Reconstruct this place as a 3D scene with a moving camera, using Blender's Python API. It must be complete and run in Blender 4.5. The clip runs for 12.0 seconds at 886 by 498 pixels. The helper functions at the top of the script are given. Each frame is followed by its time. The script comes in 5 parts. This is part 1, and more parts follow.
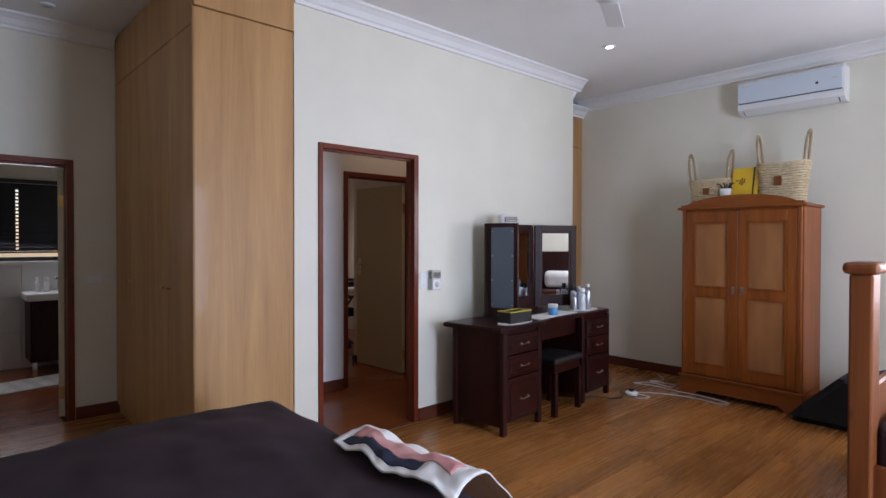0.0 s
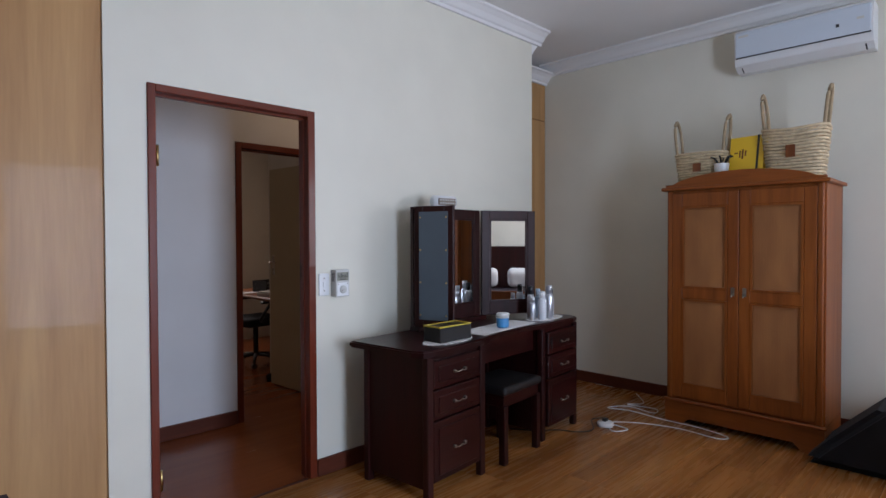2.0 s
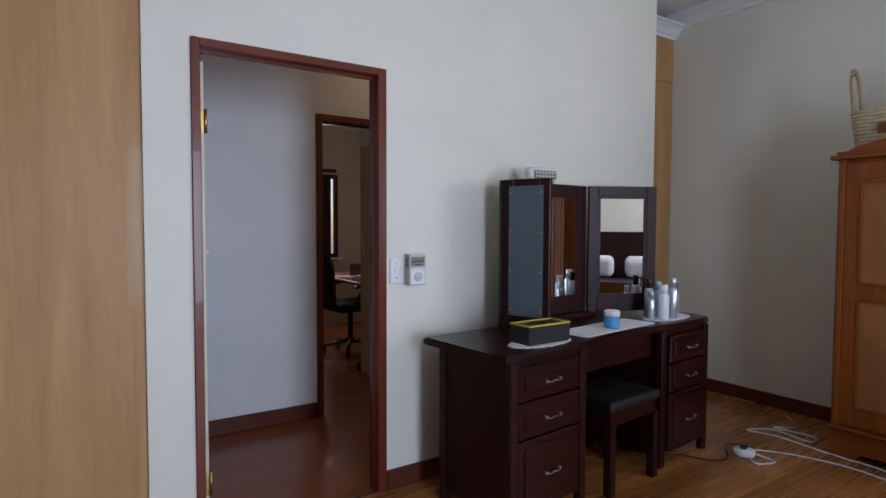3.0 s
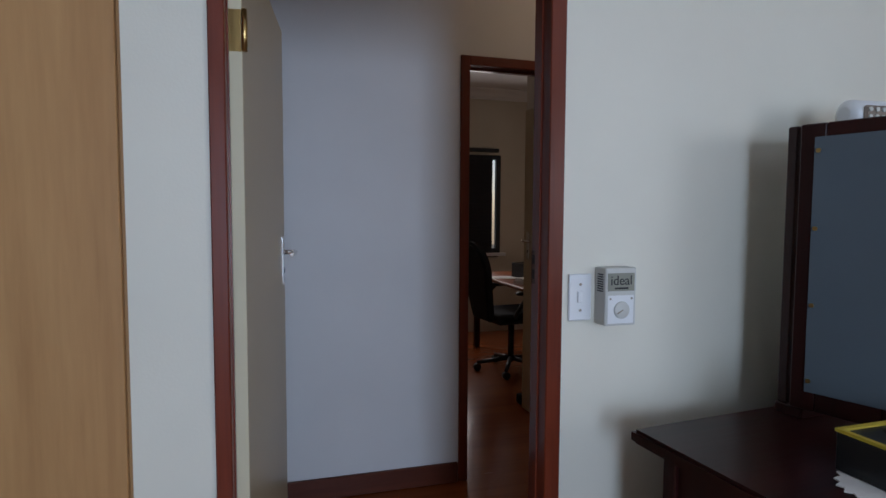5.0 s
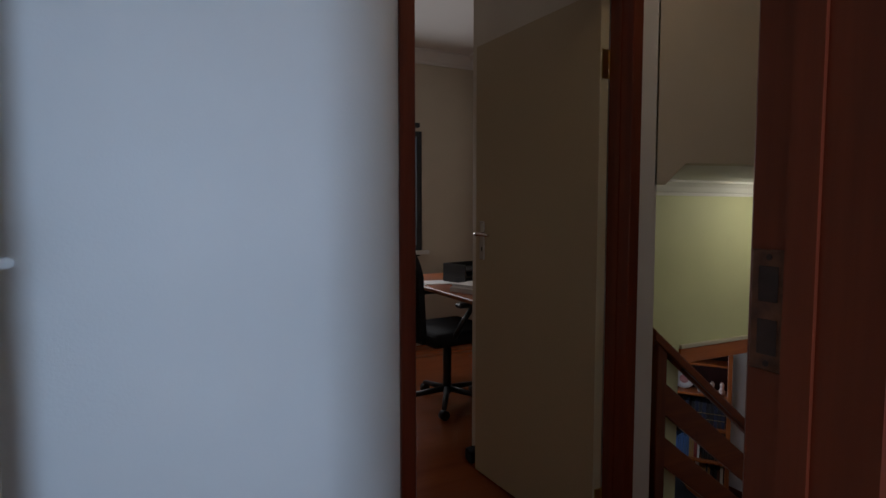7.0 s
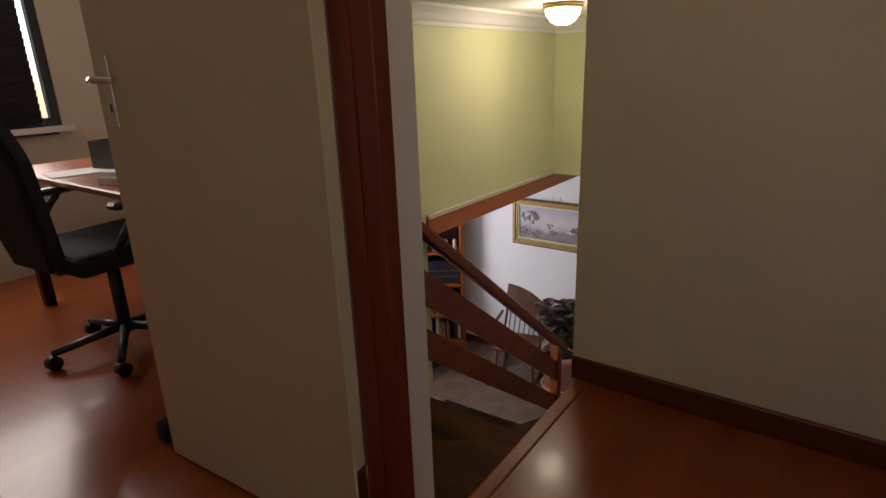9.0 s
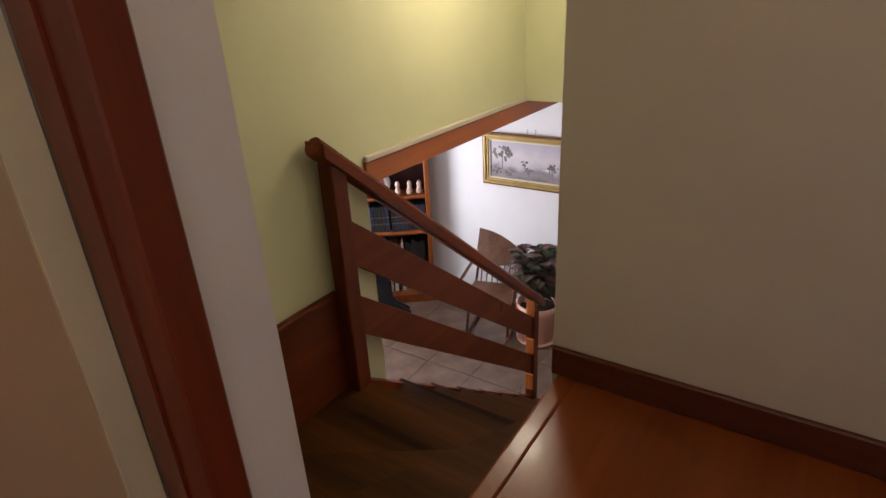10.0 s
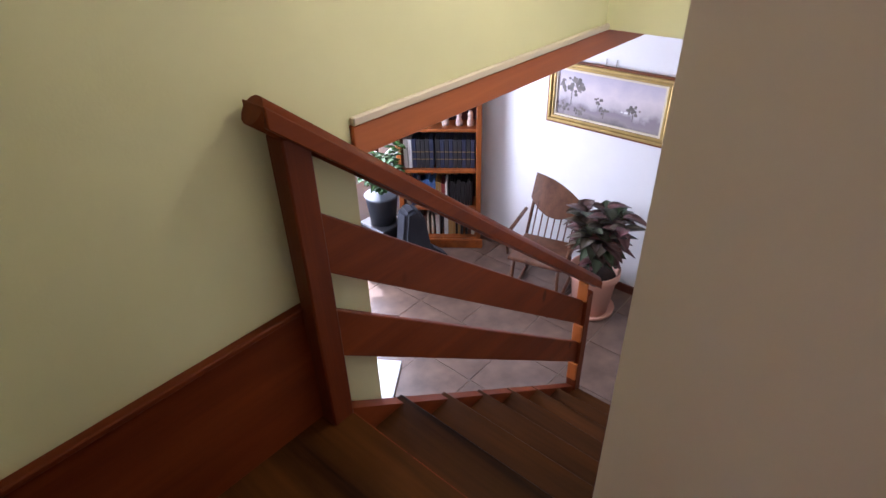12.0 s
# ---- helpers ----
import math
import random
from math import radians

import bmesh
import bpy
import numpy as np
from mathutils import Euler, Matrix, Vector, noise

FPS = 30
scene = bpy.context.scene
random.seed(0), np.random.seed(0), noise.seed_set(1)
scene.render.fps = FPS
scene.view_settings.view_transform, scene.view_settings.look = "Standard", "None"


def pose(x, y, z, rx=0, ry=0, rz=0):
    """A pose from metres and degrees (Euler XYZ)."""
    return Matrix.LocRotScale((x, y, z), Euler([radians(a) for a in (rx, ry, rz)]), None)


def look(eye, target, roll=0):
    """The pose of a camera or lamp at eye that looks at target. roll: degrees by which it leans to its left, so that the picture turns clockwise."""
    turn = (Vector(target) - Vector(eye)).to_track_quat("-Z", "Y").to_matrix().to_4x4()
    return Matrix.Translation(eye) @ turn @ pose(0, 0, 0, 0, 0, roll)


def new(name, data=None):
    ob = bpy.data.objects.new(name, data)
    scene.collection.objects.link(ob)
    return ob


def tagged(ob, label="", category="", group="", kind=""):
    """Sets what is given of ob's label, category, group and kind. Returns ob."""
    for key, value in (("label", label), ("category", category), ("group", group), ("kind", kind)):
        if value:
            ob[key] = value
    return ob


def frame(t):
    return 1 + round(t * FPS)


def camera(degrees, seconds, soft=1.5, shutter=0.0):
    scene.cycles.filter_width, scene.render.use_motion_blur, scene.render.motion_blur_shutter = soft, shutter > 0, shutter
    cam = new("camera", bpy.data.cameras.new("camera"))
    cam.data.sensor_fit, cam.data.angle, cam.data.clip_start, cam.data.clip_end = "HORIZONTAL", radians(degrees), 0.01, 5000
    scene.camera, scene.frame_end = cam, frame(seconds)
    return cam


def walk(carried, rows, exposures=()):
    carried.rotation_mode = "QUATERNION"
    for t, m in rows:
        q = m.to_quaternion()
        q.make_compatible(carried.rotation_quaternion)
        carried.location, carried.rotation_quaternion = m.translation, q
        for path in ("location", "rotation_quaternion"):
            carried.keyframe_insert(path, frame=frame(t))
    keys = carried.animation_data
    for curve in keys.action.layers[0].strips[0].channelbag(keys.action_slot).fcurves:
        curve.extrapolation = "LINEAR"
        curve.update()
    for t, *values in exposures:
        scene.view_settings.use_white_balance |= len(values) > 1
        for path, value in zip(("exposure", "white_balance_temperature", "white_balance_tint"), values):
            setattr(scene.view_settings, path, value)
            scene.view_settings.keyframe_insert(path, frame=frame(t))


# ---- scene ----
cam = camera(76.4, 12.0)
PATH = [
    (0, (-1.971, -3.409, 1.424), (-0.62, -1.935, 1.397), 0.1),
    (0.5, (-1.748, -3.233, 1.413), (-0.351, -1.803, 1.385), 0.1),
    (1, (-1.435, -3.084, 1.397), (-0.007, -1.685, 1.371), -0.1),
    (1.5, (-1.157, -2.944, 1.373), (0.277, -1.55, 1.345), -0.1),
    (2, (-0.885, -2.805, 1.375), (0.53, -1.393, 1.338), -0.2),
    (2.5, (-0.649, -2.669, 1.36), (0.655, -1.154, 1.299), -0.1),
    (3, (-0.413, -2.494, 1.341), (0.684, -0.823, 1.255), 0.2),
    (3.5, (-0.212, -2.277, 1.348), (0.693, -0.497, 1.246), 0.2),
    (5.5, (0.196, -1.05, 1.325), (0.726, 0.873, 1.199), 0.3),
    (6, (0.228, -0.742, 1.306), (0.783, 1.175, 1.177), 0.4),
    (6.5, (0.294, -0.498, 1.291), (0.962, 1.382, 1.154), 0.2),
    (7, (0.414, -0.208, 1.268), (1.294, 1.583, 1.133), 0.0),
    (7.5, (0.506, -0.036, 1.267), (1.640, 1.595, 1.033), -0.8),
    (7.7, (0.558, 0.052, 1.264), (1.796, 1.595, 0.976), -1.2),
    (9.3, (1.188, 0.590, 1.10), (2.738, 1.665, 0.436), -2.4),
    (9.5, (1.312, 0.655, 1.058), (2.872, 1.699, 0.358), -2.7),
    (10, (1.593, 0.745, 1.006), (3.102, 1.775, 0.189), -3.0),
    (10.5, (1.783, 0.813, 0.982), (3.213, 1.899, 0.102), -3.1),
    (11, (1.979, 0.900, 0.973), (3.330, 2.051, 0.049), -2.9),
    (11.5, (2.155, 0.981, 0.962), (3.465, 2.144, -0.004), -2.8),
    (12, (2.310, 1.063, 0.964), (3.562, 2.185, -0.121), -1.7),
]
walk(cam, [(t, look(eye, target, roll)) for t, eye, target, roll in PATH],
     ((0, -0.36, 6600, 24), (1.2, -0.6, 6500, 23), (2.5, -0.65, 6400, 22), (5.5, -1.0, 6100, 16), (6.5, -0.72, 5850, 12), (7.7, -0.36, 5800, 12), (9.3, 0.85, 6700, 20), (10.5, 1.6, 6300, 21), (11, 1.75, 6100, 22), (12, 1.85, 5700, 25)))

# ---- world, sun, exposure ----
world = bpy.data.worlds.new("sky")
scene.world = world
world.use_nodes = True
wn = world.node_tree
sky = wn.nodes.new("ShaderNodeTexSky")
sky.sky_type, sky.sun_disc = "NISHITA", False
sky.sun_elevation, sky.sun_rotation = radians(50), radians(30)
wn.links.new(sky.outputs[0], wn.nodes["Background"].inputs[0])
wn.nodes["Background"].inputs[1].default_value = 0.15
sun = new("sun", bpy.data.lights.new("sun", "SUN"))
sun.data.energy, sun.data.angle, sun.data.color = 2.5, radians(0.5), (1, 0.95, 0.88)
sun.matrix_world = look((0, 0, 20), (-6, -10, 0))


AX_LAMP = 3.87


def area_light(name, m, w, h, power, color):
    ob = new(name, bpy.data.lights.new(name, "AREA"))
    ob.data.shape, ob.data.size, ob.data.size_y, ob.data.energy, ob.data.color = "RECTANGLE", w, h, power, color
    ob.matrix_world = m
    return ob


def point_light(name, p, power, color, r=0.05):
    ob = new(name, bpy.data.lights.new(name, "POINT"))
    ob.data.energy, ob.data.color, ob.data.shadow_soft_size = power, color, r
    ob.location = p
    return ob


area_light("bedroom_window_daylight", look((0.62, -5.17, 1.3), (0.62, 0, 1.25)), 1.0, 1.9, 190, (0.60, 0.79, 1.0))
area_light("side_window_daylight", look((AX_LAMP, -4.1, 1.6), (0, -3.6, 1.3)), 1.5, 1.3, 85, (0.82, 0.92, 1.0))
area_light("bathroom_window_daylight", look((-1.34, 4.32, 1.6), (-1.4, 2, 1.0)), 0.9, 0.7, 11, (0.85, 0.92, 1.0))
area_light("study_window_daylight", look((1.95, 4.5, 1.4), (1.9, 1, 1.0)), 0.9, 0.9, 15, (1.0, 0.93, 0.85))
area_light("living_window_daylight", look((4.9, 4.68, -0.7), (5.3, 2, -1.0)), 1.3, 1.0, 29, (0.88, 0.93, 1.0))
point_light("stair_lamp_glow", (3.84, 1.78, 1.30), 3.9, (1.0, 0.90, 0.66), 0.09)
point_light("landing_lamp_glow", (1.6, 0.62, 2.5), 2.75, (1.0, 0.72, 0.45), 0.08)


# ---- materials ----
def nodes_of(name):
    m = bpy.data.materials.new(name)
    m.use_nodes = True
    return m, m.node_tree, m.node_tree.nodes["Principled BSDF"]


def add(nt, kind, **inputs):
    n = nt.nodes.new("ShaderNode" + kind)
    for key, v in inputs.items():
        n.inputs[key.replace("_", " ")].default_value = v
    return n


def coords(nt, scale=(1, 1, 1), per_object=False):
    tc = nt.nodes.new("ShaderNodeTexCoord")
    mp = nt.nodes.new("ShaderNodeMapping")
    mp.inputs["Scale"].default_value = scale
    nt.links.new(tc.outputs["Object"], mp.inputs[0])
    if per_object:
        info = nt.nodes.new("ShaderNodeObjectInfo")
        mul = nt.nodes.new("ShaderNodeVectorMath")
        mul.operation = "SCALE"
        mul.inputs[0].default_value = (17, 31, 7)
        nt.links.new(info.outputs["Random"], mul.inputs["Scale"])
        nt.links.new(mul.outputs[0], mp.inputs["Location"])
    return mp.outputs[0]


def ramp(nt, fac, stops):
    r = nt.nodes.new("ShaderNodeValToRGB")
    el = r.color_ramp.elements
    while len(el) < len(stops):
        el.new(0.5)
    for e, (p, c) in zip(el, stops):
        e.position, e.color = p, (*c, 1)
    nt.links.new(fac, r.inputs[0])
    return r.outputs[0]


def shade(c, k):
    return tuple(min(1, v * k) for v in c)


def bump(nt, bsdf, fac, strength, distance=0.002):
    b = add(nt, "Bump", Strength=strength, Distance=distance)
    nt.links.new(fac, b.inputs["Height"])
    nt.links.new(b.outputs[0], bsdf.inputs["Normal"])


def paint(name, c, rough=0.6, var=0.06, scale=2.5, grain=140, bumpy=0.15, metal=0.0):
    """A plain surface with broad unevenness and fine grain."""
    m, nt, b = nodes_of(name)
    v = coords(nt)
    n1, n2 = add(nt, "TexNoise", Scale=scale, Detail=4.0), add(nt, "TexNoise", Scale=grain, Detail=2.0)
    nt.links.new(v, n1.inputs["Vector"]), nt.links.new(v, n2.inputs["Vector"])
    col = ramp(nt, n1.outputs[0], [(0.3, shade(c, 1 - var)), (0.7, shade(c, 1 + var))])
    nt.links.new(col, b.inputs["Base Color"])
    b.inputs["Roughness"].default_value, b.inputs["Metallic"].default_value = rough, metal
    bump(nt, b, n2.outputs[0], bumpy)
    return m


def wood(name, dark, light, rough=0.35, along="z", scale=1.0, per_object=False, coat=0.0, knots=False, spec=0.3):
    """Wood with stretched grain, broad tone changes and fine pores."""
    m, nt, b = nodes_of(name)
    k = {"x": (0.7, 11, 11), "y": (11, 0.7, 11), "z": (11, 11, 0.7)}[along]
    v = coords(nt, tuple(a * scale for a in k), per_object)
    n1 = add(nt, "TexNoise", Scale=1.0, Detail=6.0, Roughness=0.62, Distortion=0.6)
    n2 = add(nt, "TexNoise", Scale=9.0, Detail=3.0)
    nt.links.new(v, n1.inputs["Vector"]), nt.links.new(v, n2.inputs["Vector"])
    mix = nt.nodes.new("ShaderNodeMath")
    mix.operation = "MULTIPLY_ADD"
    mix.inputs[1].default_value = 0.22
    nt.links.new(n2.outputs[0], mix.inputs[0]), nt.links.new(n1.outputs[0], mix.inputs[2])
    col = ramp(nt, mix.outputs[0], [(0.38, dark), (0.6, tuple((a + c) / 2 for a, c in zip(dark, light))), (0.82, light)])
    if per_object:
        info = nt.nodes.new("ShaderNodeObjectInfo")
        hsv = nt.nodes.new("ShaderNodeHueSaturation")
        rng = add(nt, "MapRange", To_Min=0.78, To_Max=1.2)
        nt.links.new(info.outputs["Random"], rng.inputs["Value"])
        nt.links.new(rng.outputs[0], hsv.inputs["Value"]), nt.links.new(col, hsv.inputs["Color"])
        col = hsv.outputs[0]
    if knots:
        vo = add(nt, "TexVoronoi", Scale=1.0)
        nt.links.new(coords(nt, (4.5, 4.5, 2.2)), vo.inputs["Vector"])
        kc = nt.nodes.new("ShaderNodeMix")
        kc.data_type = "RGBA"
        kf = ramp(nt, vo.outputs["Distance"], [(0.05, (0.8, 0.8, 0.8)), (0.11, (0, 0, 0))])
        nt.links.new(kf, kc.inputs["Factor"])
        nt.links.new(col, kc.inputs["A"])
        kc.inputs["B"].default_value = (*shade(dark, 0.45), 1)
        col = kc.outputs["Result"]
    nt.links.new(col, b.inputs["Base Color"])
    rr = add(nt, "MapRange", To_Min=rough * 0.85, To_Max=rough * 1.25)
    nt.links.new(n2.outputs[0], rr.inputs["Value"]), nt.links.new(rr.outputs[0], b.inputs["Roughness"])
    b.inputs["Coat Weight"].default_value = coat * 0.4
    b.inputs["Specular IOR Level"].default_value = spec
    bump(nt, b, n2.outputs[0], 0.12, 0.001)
    return m


def simple(name, c, rough=0.4, metal=0.0, **more):
    m, nt, b = nodes_of(name)
    b.inputs["Base Color"].default_value = (*c, 1)
    b.inputs["Roughness"].default_value, b.inputs["Metallic"].default_value = rough, metal
    for key, v in more.items():
        b.inputs[key.replace("_", " ")].default_value = v
    return m


def fabric(name, c, c2, scale=60, rough=0.95):
    m, nt, b = nodes_of(name)
    v = coords(nt)
    n1, n2 = add(nt, "TexNoise", Scale=5.0, Detail=3.0), add(nt, "TexNoise", Scale=scale * 6, Detail=2.0)
    nt.links.new(v, n1.inputs["Vector"]), nt.links.new(v, n2.inputs["Vector"])
    nt.links.new(ramp(nt, n1.outputs[0], [(0.35, c), (0.65, c2)]), b.inputs["Base Color"])
    b.inputs["Roughness"].default_value, b.inputs["Sheen Weight"].default_value = rough, 0.0
    bump(nt, b, n2.outputs[0], 0.4, 0.002)
    return m


def glowing(name, c, strength):
    m, nt, b = nodes_of(name)
    b.inputs["Base Color"].default_value = (*c, 1)
    b.inputs["Emission Color"].default_value, b.inputs["Emission Strength"].default_value = (*c, 1), strength
    return m


CREAM = paint("cream_wall_paint", (0.75, 0.72, 0.61), 0.55, 0.03)
GREEN = paint("lime_wall_paint", (0.67, 0.68, 0.42), 0.6, 0.04)
TAUPE = paint("beige_wall_paint", (0.62, 0.56, 0.46), 0.6, 0.04)
WHITE_WALL = paint("white_wall_paint", (0.78, 0.77, 0.75), 0.6, 0.03)
CORRIDOR = paint("off_white_wall_paint", (0.71, 0.70, 0.69), 0.5, 0.03)
CEILING = paint("white_ceiling_paint", (0.80, 0.79, 0.78), 0.8, 0.02)
MAHOG = wood("red_mahogany_varnish", (0.095, 0.016, 0.007), (0.20, 0.035, 0.013), 0.3, "z", coat=0.3)
MAHOG_X = wood("red_mahogany_varnish_level", (0.095, 0.016, 0.007), (0.20, 0.035, 0.013), 0.3, "x", coat=0.3)
SKIRT_X = wood("dark_red_skirting_wood", (0.07, 0.018, 0.010), (0.14, 0.035, 0.018), 0.35, "x", coat=0.2)
SKIRT_Y = wood("dark_red_skirting_wood_side", (0.07, 0.018, 0.010), (0.14, 0.035, 0.018), 0.35, "y", coat=0.2)
OAK = wood("honey_oak_veneer", (0.38, 0.19, 0.072), (0.54, 0.305, 0.125), 0.44, "z", 0.8, coat=0.15)
DARKW = wood("dark_cherry_wood", (0.010, 0.0018, 0.0018), (0.034, 0.005, 0.0042), 0.38, "z", coat=0.08)
DARKW_X = wood("dark_cherry_wood_level", (0.010, 0.0018, 0.0018), (0.034, 0.005, 0.0042), 0.3, "x", coat=0.15)
PINE = wood("orange_stained_pine", (0.15, 0.034, 0.006), (0.31, 0.086, 0.014), 0.38, "z", coat=0.08)
PINE_Y = wood("orange_stained_pine_level", (0.15, 0.034, 0.006), (0.31, 0.086, 0.014), 0.38, "y", coat=0.08)
KNOTTY = wood("knotty_pine", (0.12, 0.032, 0.009), (0.22, 0.068, 0.018), 0.42, "z", coat=0.08, knots=True)
LAMINATE = wood("brown_laminate_plank", (0.22, 0.075, 0.018), (0.42, 0.17, 0.045), 0.26, "x", 0.5, True, 0.1)
LANDFLOOR = wood("red_brown_laminate", (0.19, 0.042, 0.010), (0.27, 0.068, 0.017), 0.24, "x", 0.5, False, 0.2)
STAIRW = wood("brown_stair_wood", (0.012, 0.004, 0.0012), (0.105, 0.036, 0.0075), 0.5, "y", 0.45, True, 0.0, spec=0.08)
RAILW = wood("red_brown_rail_wood", (0.085, 0.015, 0.004), (0.20, 0.043, 0.010), 0.44, "x", 0.5, False, 0.06, True, 0.15)
RAILV = wood("red_brown_post_wood", (0.075, 0.014, 0.005), (0.17, 0.036, 0.010), 0.44, "z", 0.8, False, 0.06, spec=0.15)
TILE = paint("brown_stone_tile", (0.135, 0.085, 0.060), 0.38, 0.35, 6, 60, 0.05)
GROUT = paint("pale_grout", (0.30, 0.25, 0.20), 0.9)
DOORP = paint("beige_door_paint", (0.47, 0.38, 0.24), 0.35, 0.02, 2, 60, 0.05)
DOOREDGE = paint("cream_door_edge_paint", (0.66, 0.60, 0.42), 0.45, 0.03)
CHROME = simple("chrome", (0.75, 0.75, 0.74), 0.18, 1.0)
BRASS = simple("brass", (0.60, 0.42, 0.16), 0.3, 1.0)
PEWTER = simple("aged_nickel", (0.34, 0.30, 0.25), 0.4, 1.0)
MIRROR = simple("mirror_silvering", (0.86, 0.88, 0.88), 0.01, 1.0)
GLASS = simple("window_glass", (1, 1, 1), 0.0, 0.0, Transmission_Weight=1.0, IOR=1.45)
WPLASTIC = paint("white_plastic", (0.78, 0.79, 0.79), 0.35, 0.02, 3, 90, 0.03)
GPLASTIC = paint("pale_grey_plastic", (0.56, 0.56, 0.52), 0.4, 0.02, 3, 90, 0.03)
BLACKP = simple("black_plastic", (0.012, 0.012, 0.013), 0.4)
BEDCOVER = fabric("aubergine_bedspread_cloth", (0.022, 0.010, 0.016), (0.036, 0.017, 0.026))
BLACKC = fabric("black_fleece", (0.006, 0.006, 0.008), (0.014, 0.014, 0.018))
NAVYC = fabric("navy_cloth", (0.010, 0.014, 0.035), (0.018, 0.024, 0.06))
WHITEC = fabric("white_cotton", (0.68, 0.66, 0.64), (0.80, 0.78, 0.76), 40)
PINKC = fabric("pink_throw_cloth", (0.55, 0.22, 0.22), (0.66, 0.36, 0.34), 30)
BACKING = paint("blue_grey_backing_board", (0.10, 0.13, 0.155), 0.6, 0.06, 4)
BLIND = paint("dark_blind_slat", (0.02, 0.024, 0.032), 0.5)
BLUELID = simple("blue_plastic_jar", (0.06, 0.30, 0.62), 0.3)
YELLOW = paint("yellow_card", (0.80, 0.50, 0.02), 0.5, 0.03)
WICKER = paint("pale_woven_cane", (0.55, 0.43, 0.27), 0.7, 0.18, 30, 220, 0.4)
CANEH = paint("brown_cane_handle", (0.36, 0.26, 0.15), 0.7, 0.18, 30, 220, 0.4)
GOLD = paint("gilt_frame", (0.42, 0.29, 0.10), 0.42, 0.12, 14, 90, 0.3, 0.6)
TERRA = paint("terracotta_plastic", (0.58, 0.31, 0.22), 0.5, 0.05, 4)
SOIL = paint("dark_soil", (0.03, 0.02, 0.014), 0.95, 0.3, 20, 60, 0.8)


# ---- shapes ----
def box(bm, x0, y0, z0, x1, y1, z1, bev=0.0, seg=1):
    r = bmesh.ops.create_cube(bm, size=1)
    bmesh.ops.transform(bm, matrix=Matrix.Translation(((x0 + x1) / 2, (y0 + y1) / 2, (z0 + z1) / 2)) @ Matrix.Diagonal((abs(x1 - x0), abs(y1 - y0), abs(z1 - z0), 1)), verts=r["verts"])
    if bev:
        ed = {e for v in r["verts"] for e in v.link_edges}
        bmesh.ops.bevel(bm, geom=list(ed), offset=bev, segments=seg, affect="EDGES", profile=0.5)
    return bm


def boxes(*args, bev=0.0, seg=1):
    bm = bmesh.new()
    for a in args:
        box(bm, *a, bev=bev, seg=seg)
    return bm


def lathe(profile, n=24, at=(0, 0, 0)):
    """A turned shape from (radius, height) pairs."""
    bm = bmesh.new()
    rings = []
    for r, z in profile:
        rings.append([bm.verts.new((at[0] + r * math.cos(2 * math.pi * i / n), at[1] + r * math.sin(2 * math.pi * i / n), at[2] + z)) for i in range(n)])
    for a, b in zip(rings, rings[1:]):
        for i in range(n):
            bm.faces.new((a[i], a[(i + 1) % n], b[(i + 1) % n], b[i]))
    bm.faces.new(rings[0][::-1]), bm.faces.new(rings[-1])
    bmesh.ops.recalc_face_normals(bm, faces=bm.faces)
    for f in bm.faces:
        f.smooth = len(f.verts) == 4
    return bm


def tube(points, r, n=8, taper=1.0):
    """A round bar along points."""
    bm = bmesh.new()
    pts = [Vector(p) for p in points]
    rings = []
    for i, p in enumerate(pts):
        d = (pts[min(i + 1, len(pts) - 1)] - pts[max(i - 1, 0)]).normalized()
        a = d.cross(Vector((0, 0, 1)) if abs(d.z) < 0.9 else Vector((1, 0, 0))).normalized()
        b = d.cross(a)
        rr = r * (1 + (taper - 1) * i / max(1, len(pts) - 1))
        rings.append([bm.verts.new(p + rr * (a * math.cos(2 * math.pi * k / n) + b * math.sin(2 * math.pi * k / n))) for k in range(n)])
    for a, b in zip(rings, rings[1:]):
        for k in range(n):
            bm.faces.new((a[k], a[(k + 1) % n], b[(k + 1) % n], b[k])).smooth = True
    bm.faces.new(rings[0][::-1]), bm.faces.new(rings[-1])
    bmesh.ops.recalc_face_normals(bm, faces=bm.faces)
    return bm


def merge(*bms):
    out = bms[0]
    for b in bms[1:]:
        me = bpy.data.meshes.new("join")
        b.to_mesh(me), b.free()
        out.from_mesh(me)
        bpy.data.meshes.remove(me)
    return out


def moved(bm, m):
    bmesh.ops.transform(bm, matrix=m, verts=bm.verts)
    return bm


def prism(pts, axis, a, b):
    """An outline, given in the two other axes, stretched from a to b along axis."""
    bm = bmesh.new()

    def at(p, s):
        return {"x": (s, p[0], p[1]), "y": (p[0], s, p[1]), "z": (p[0], p[1], s)}[axis]

    lo, hi = [bm.verts.new(at(p, a)) for p in pts], [bm.verts.new(at(p, b)) for p in pts]
    bm.faces.new(lo), bm.faces.new(hi[::-1])
    for i in range(len(pts)):
        j = (i + 1) % len(pts)
        bm.faces.new((lo[i], hi[i], hi[j], lo[j]))
    bmesh.ops.recalc_face_normals(bm, faces=bm.faces)
    return bm


def arc(points_in, n=24):
    """A smooth line through points."""
    P = [Vector(p) for p in points_in]
    P = [2 * P[0] - P[1]] + P + [2 * P[-1] - P[-2]]
    out = []
    for i in range(1, len(P) - 2):
        for k in range(n // (len(P) - 3) + 1):
            t = k / (n // (len(P) - 3) + 1)
            a, b, c, d = P[i - 1:i + 3]
            out.append(0.5 * (2 * b + (c - a) * t + (2 * a - 5 * b + 4 * c - d) * t * t + (3 * b - a - 3 * c + d) * t ** 3))
    return out + [P[-2]]


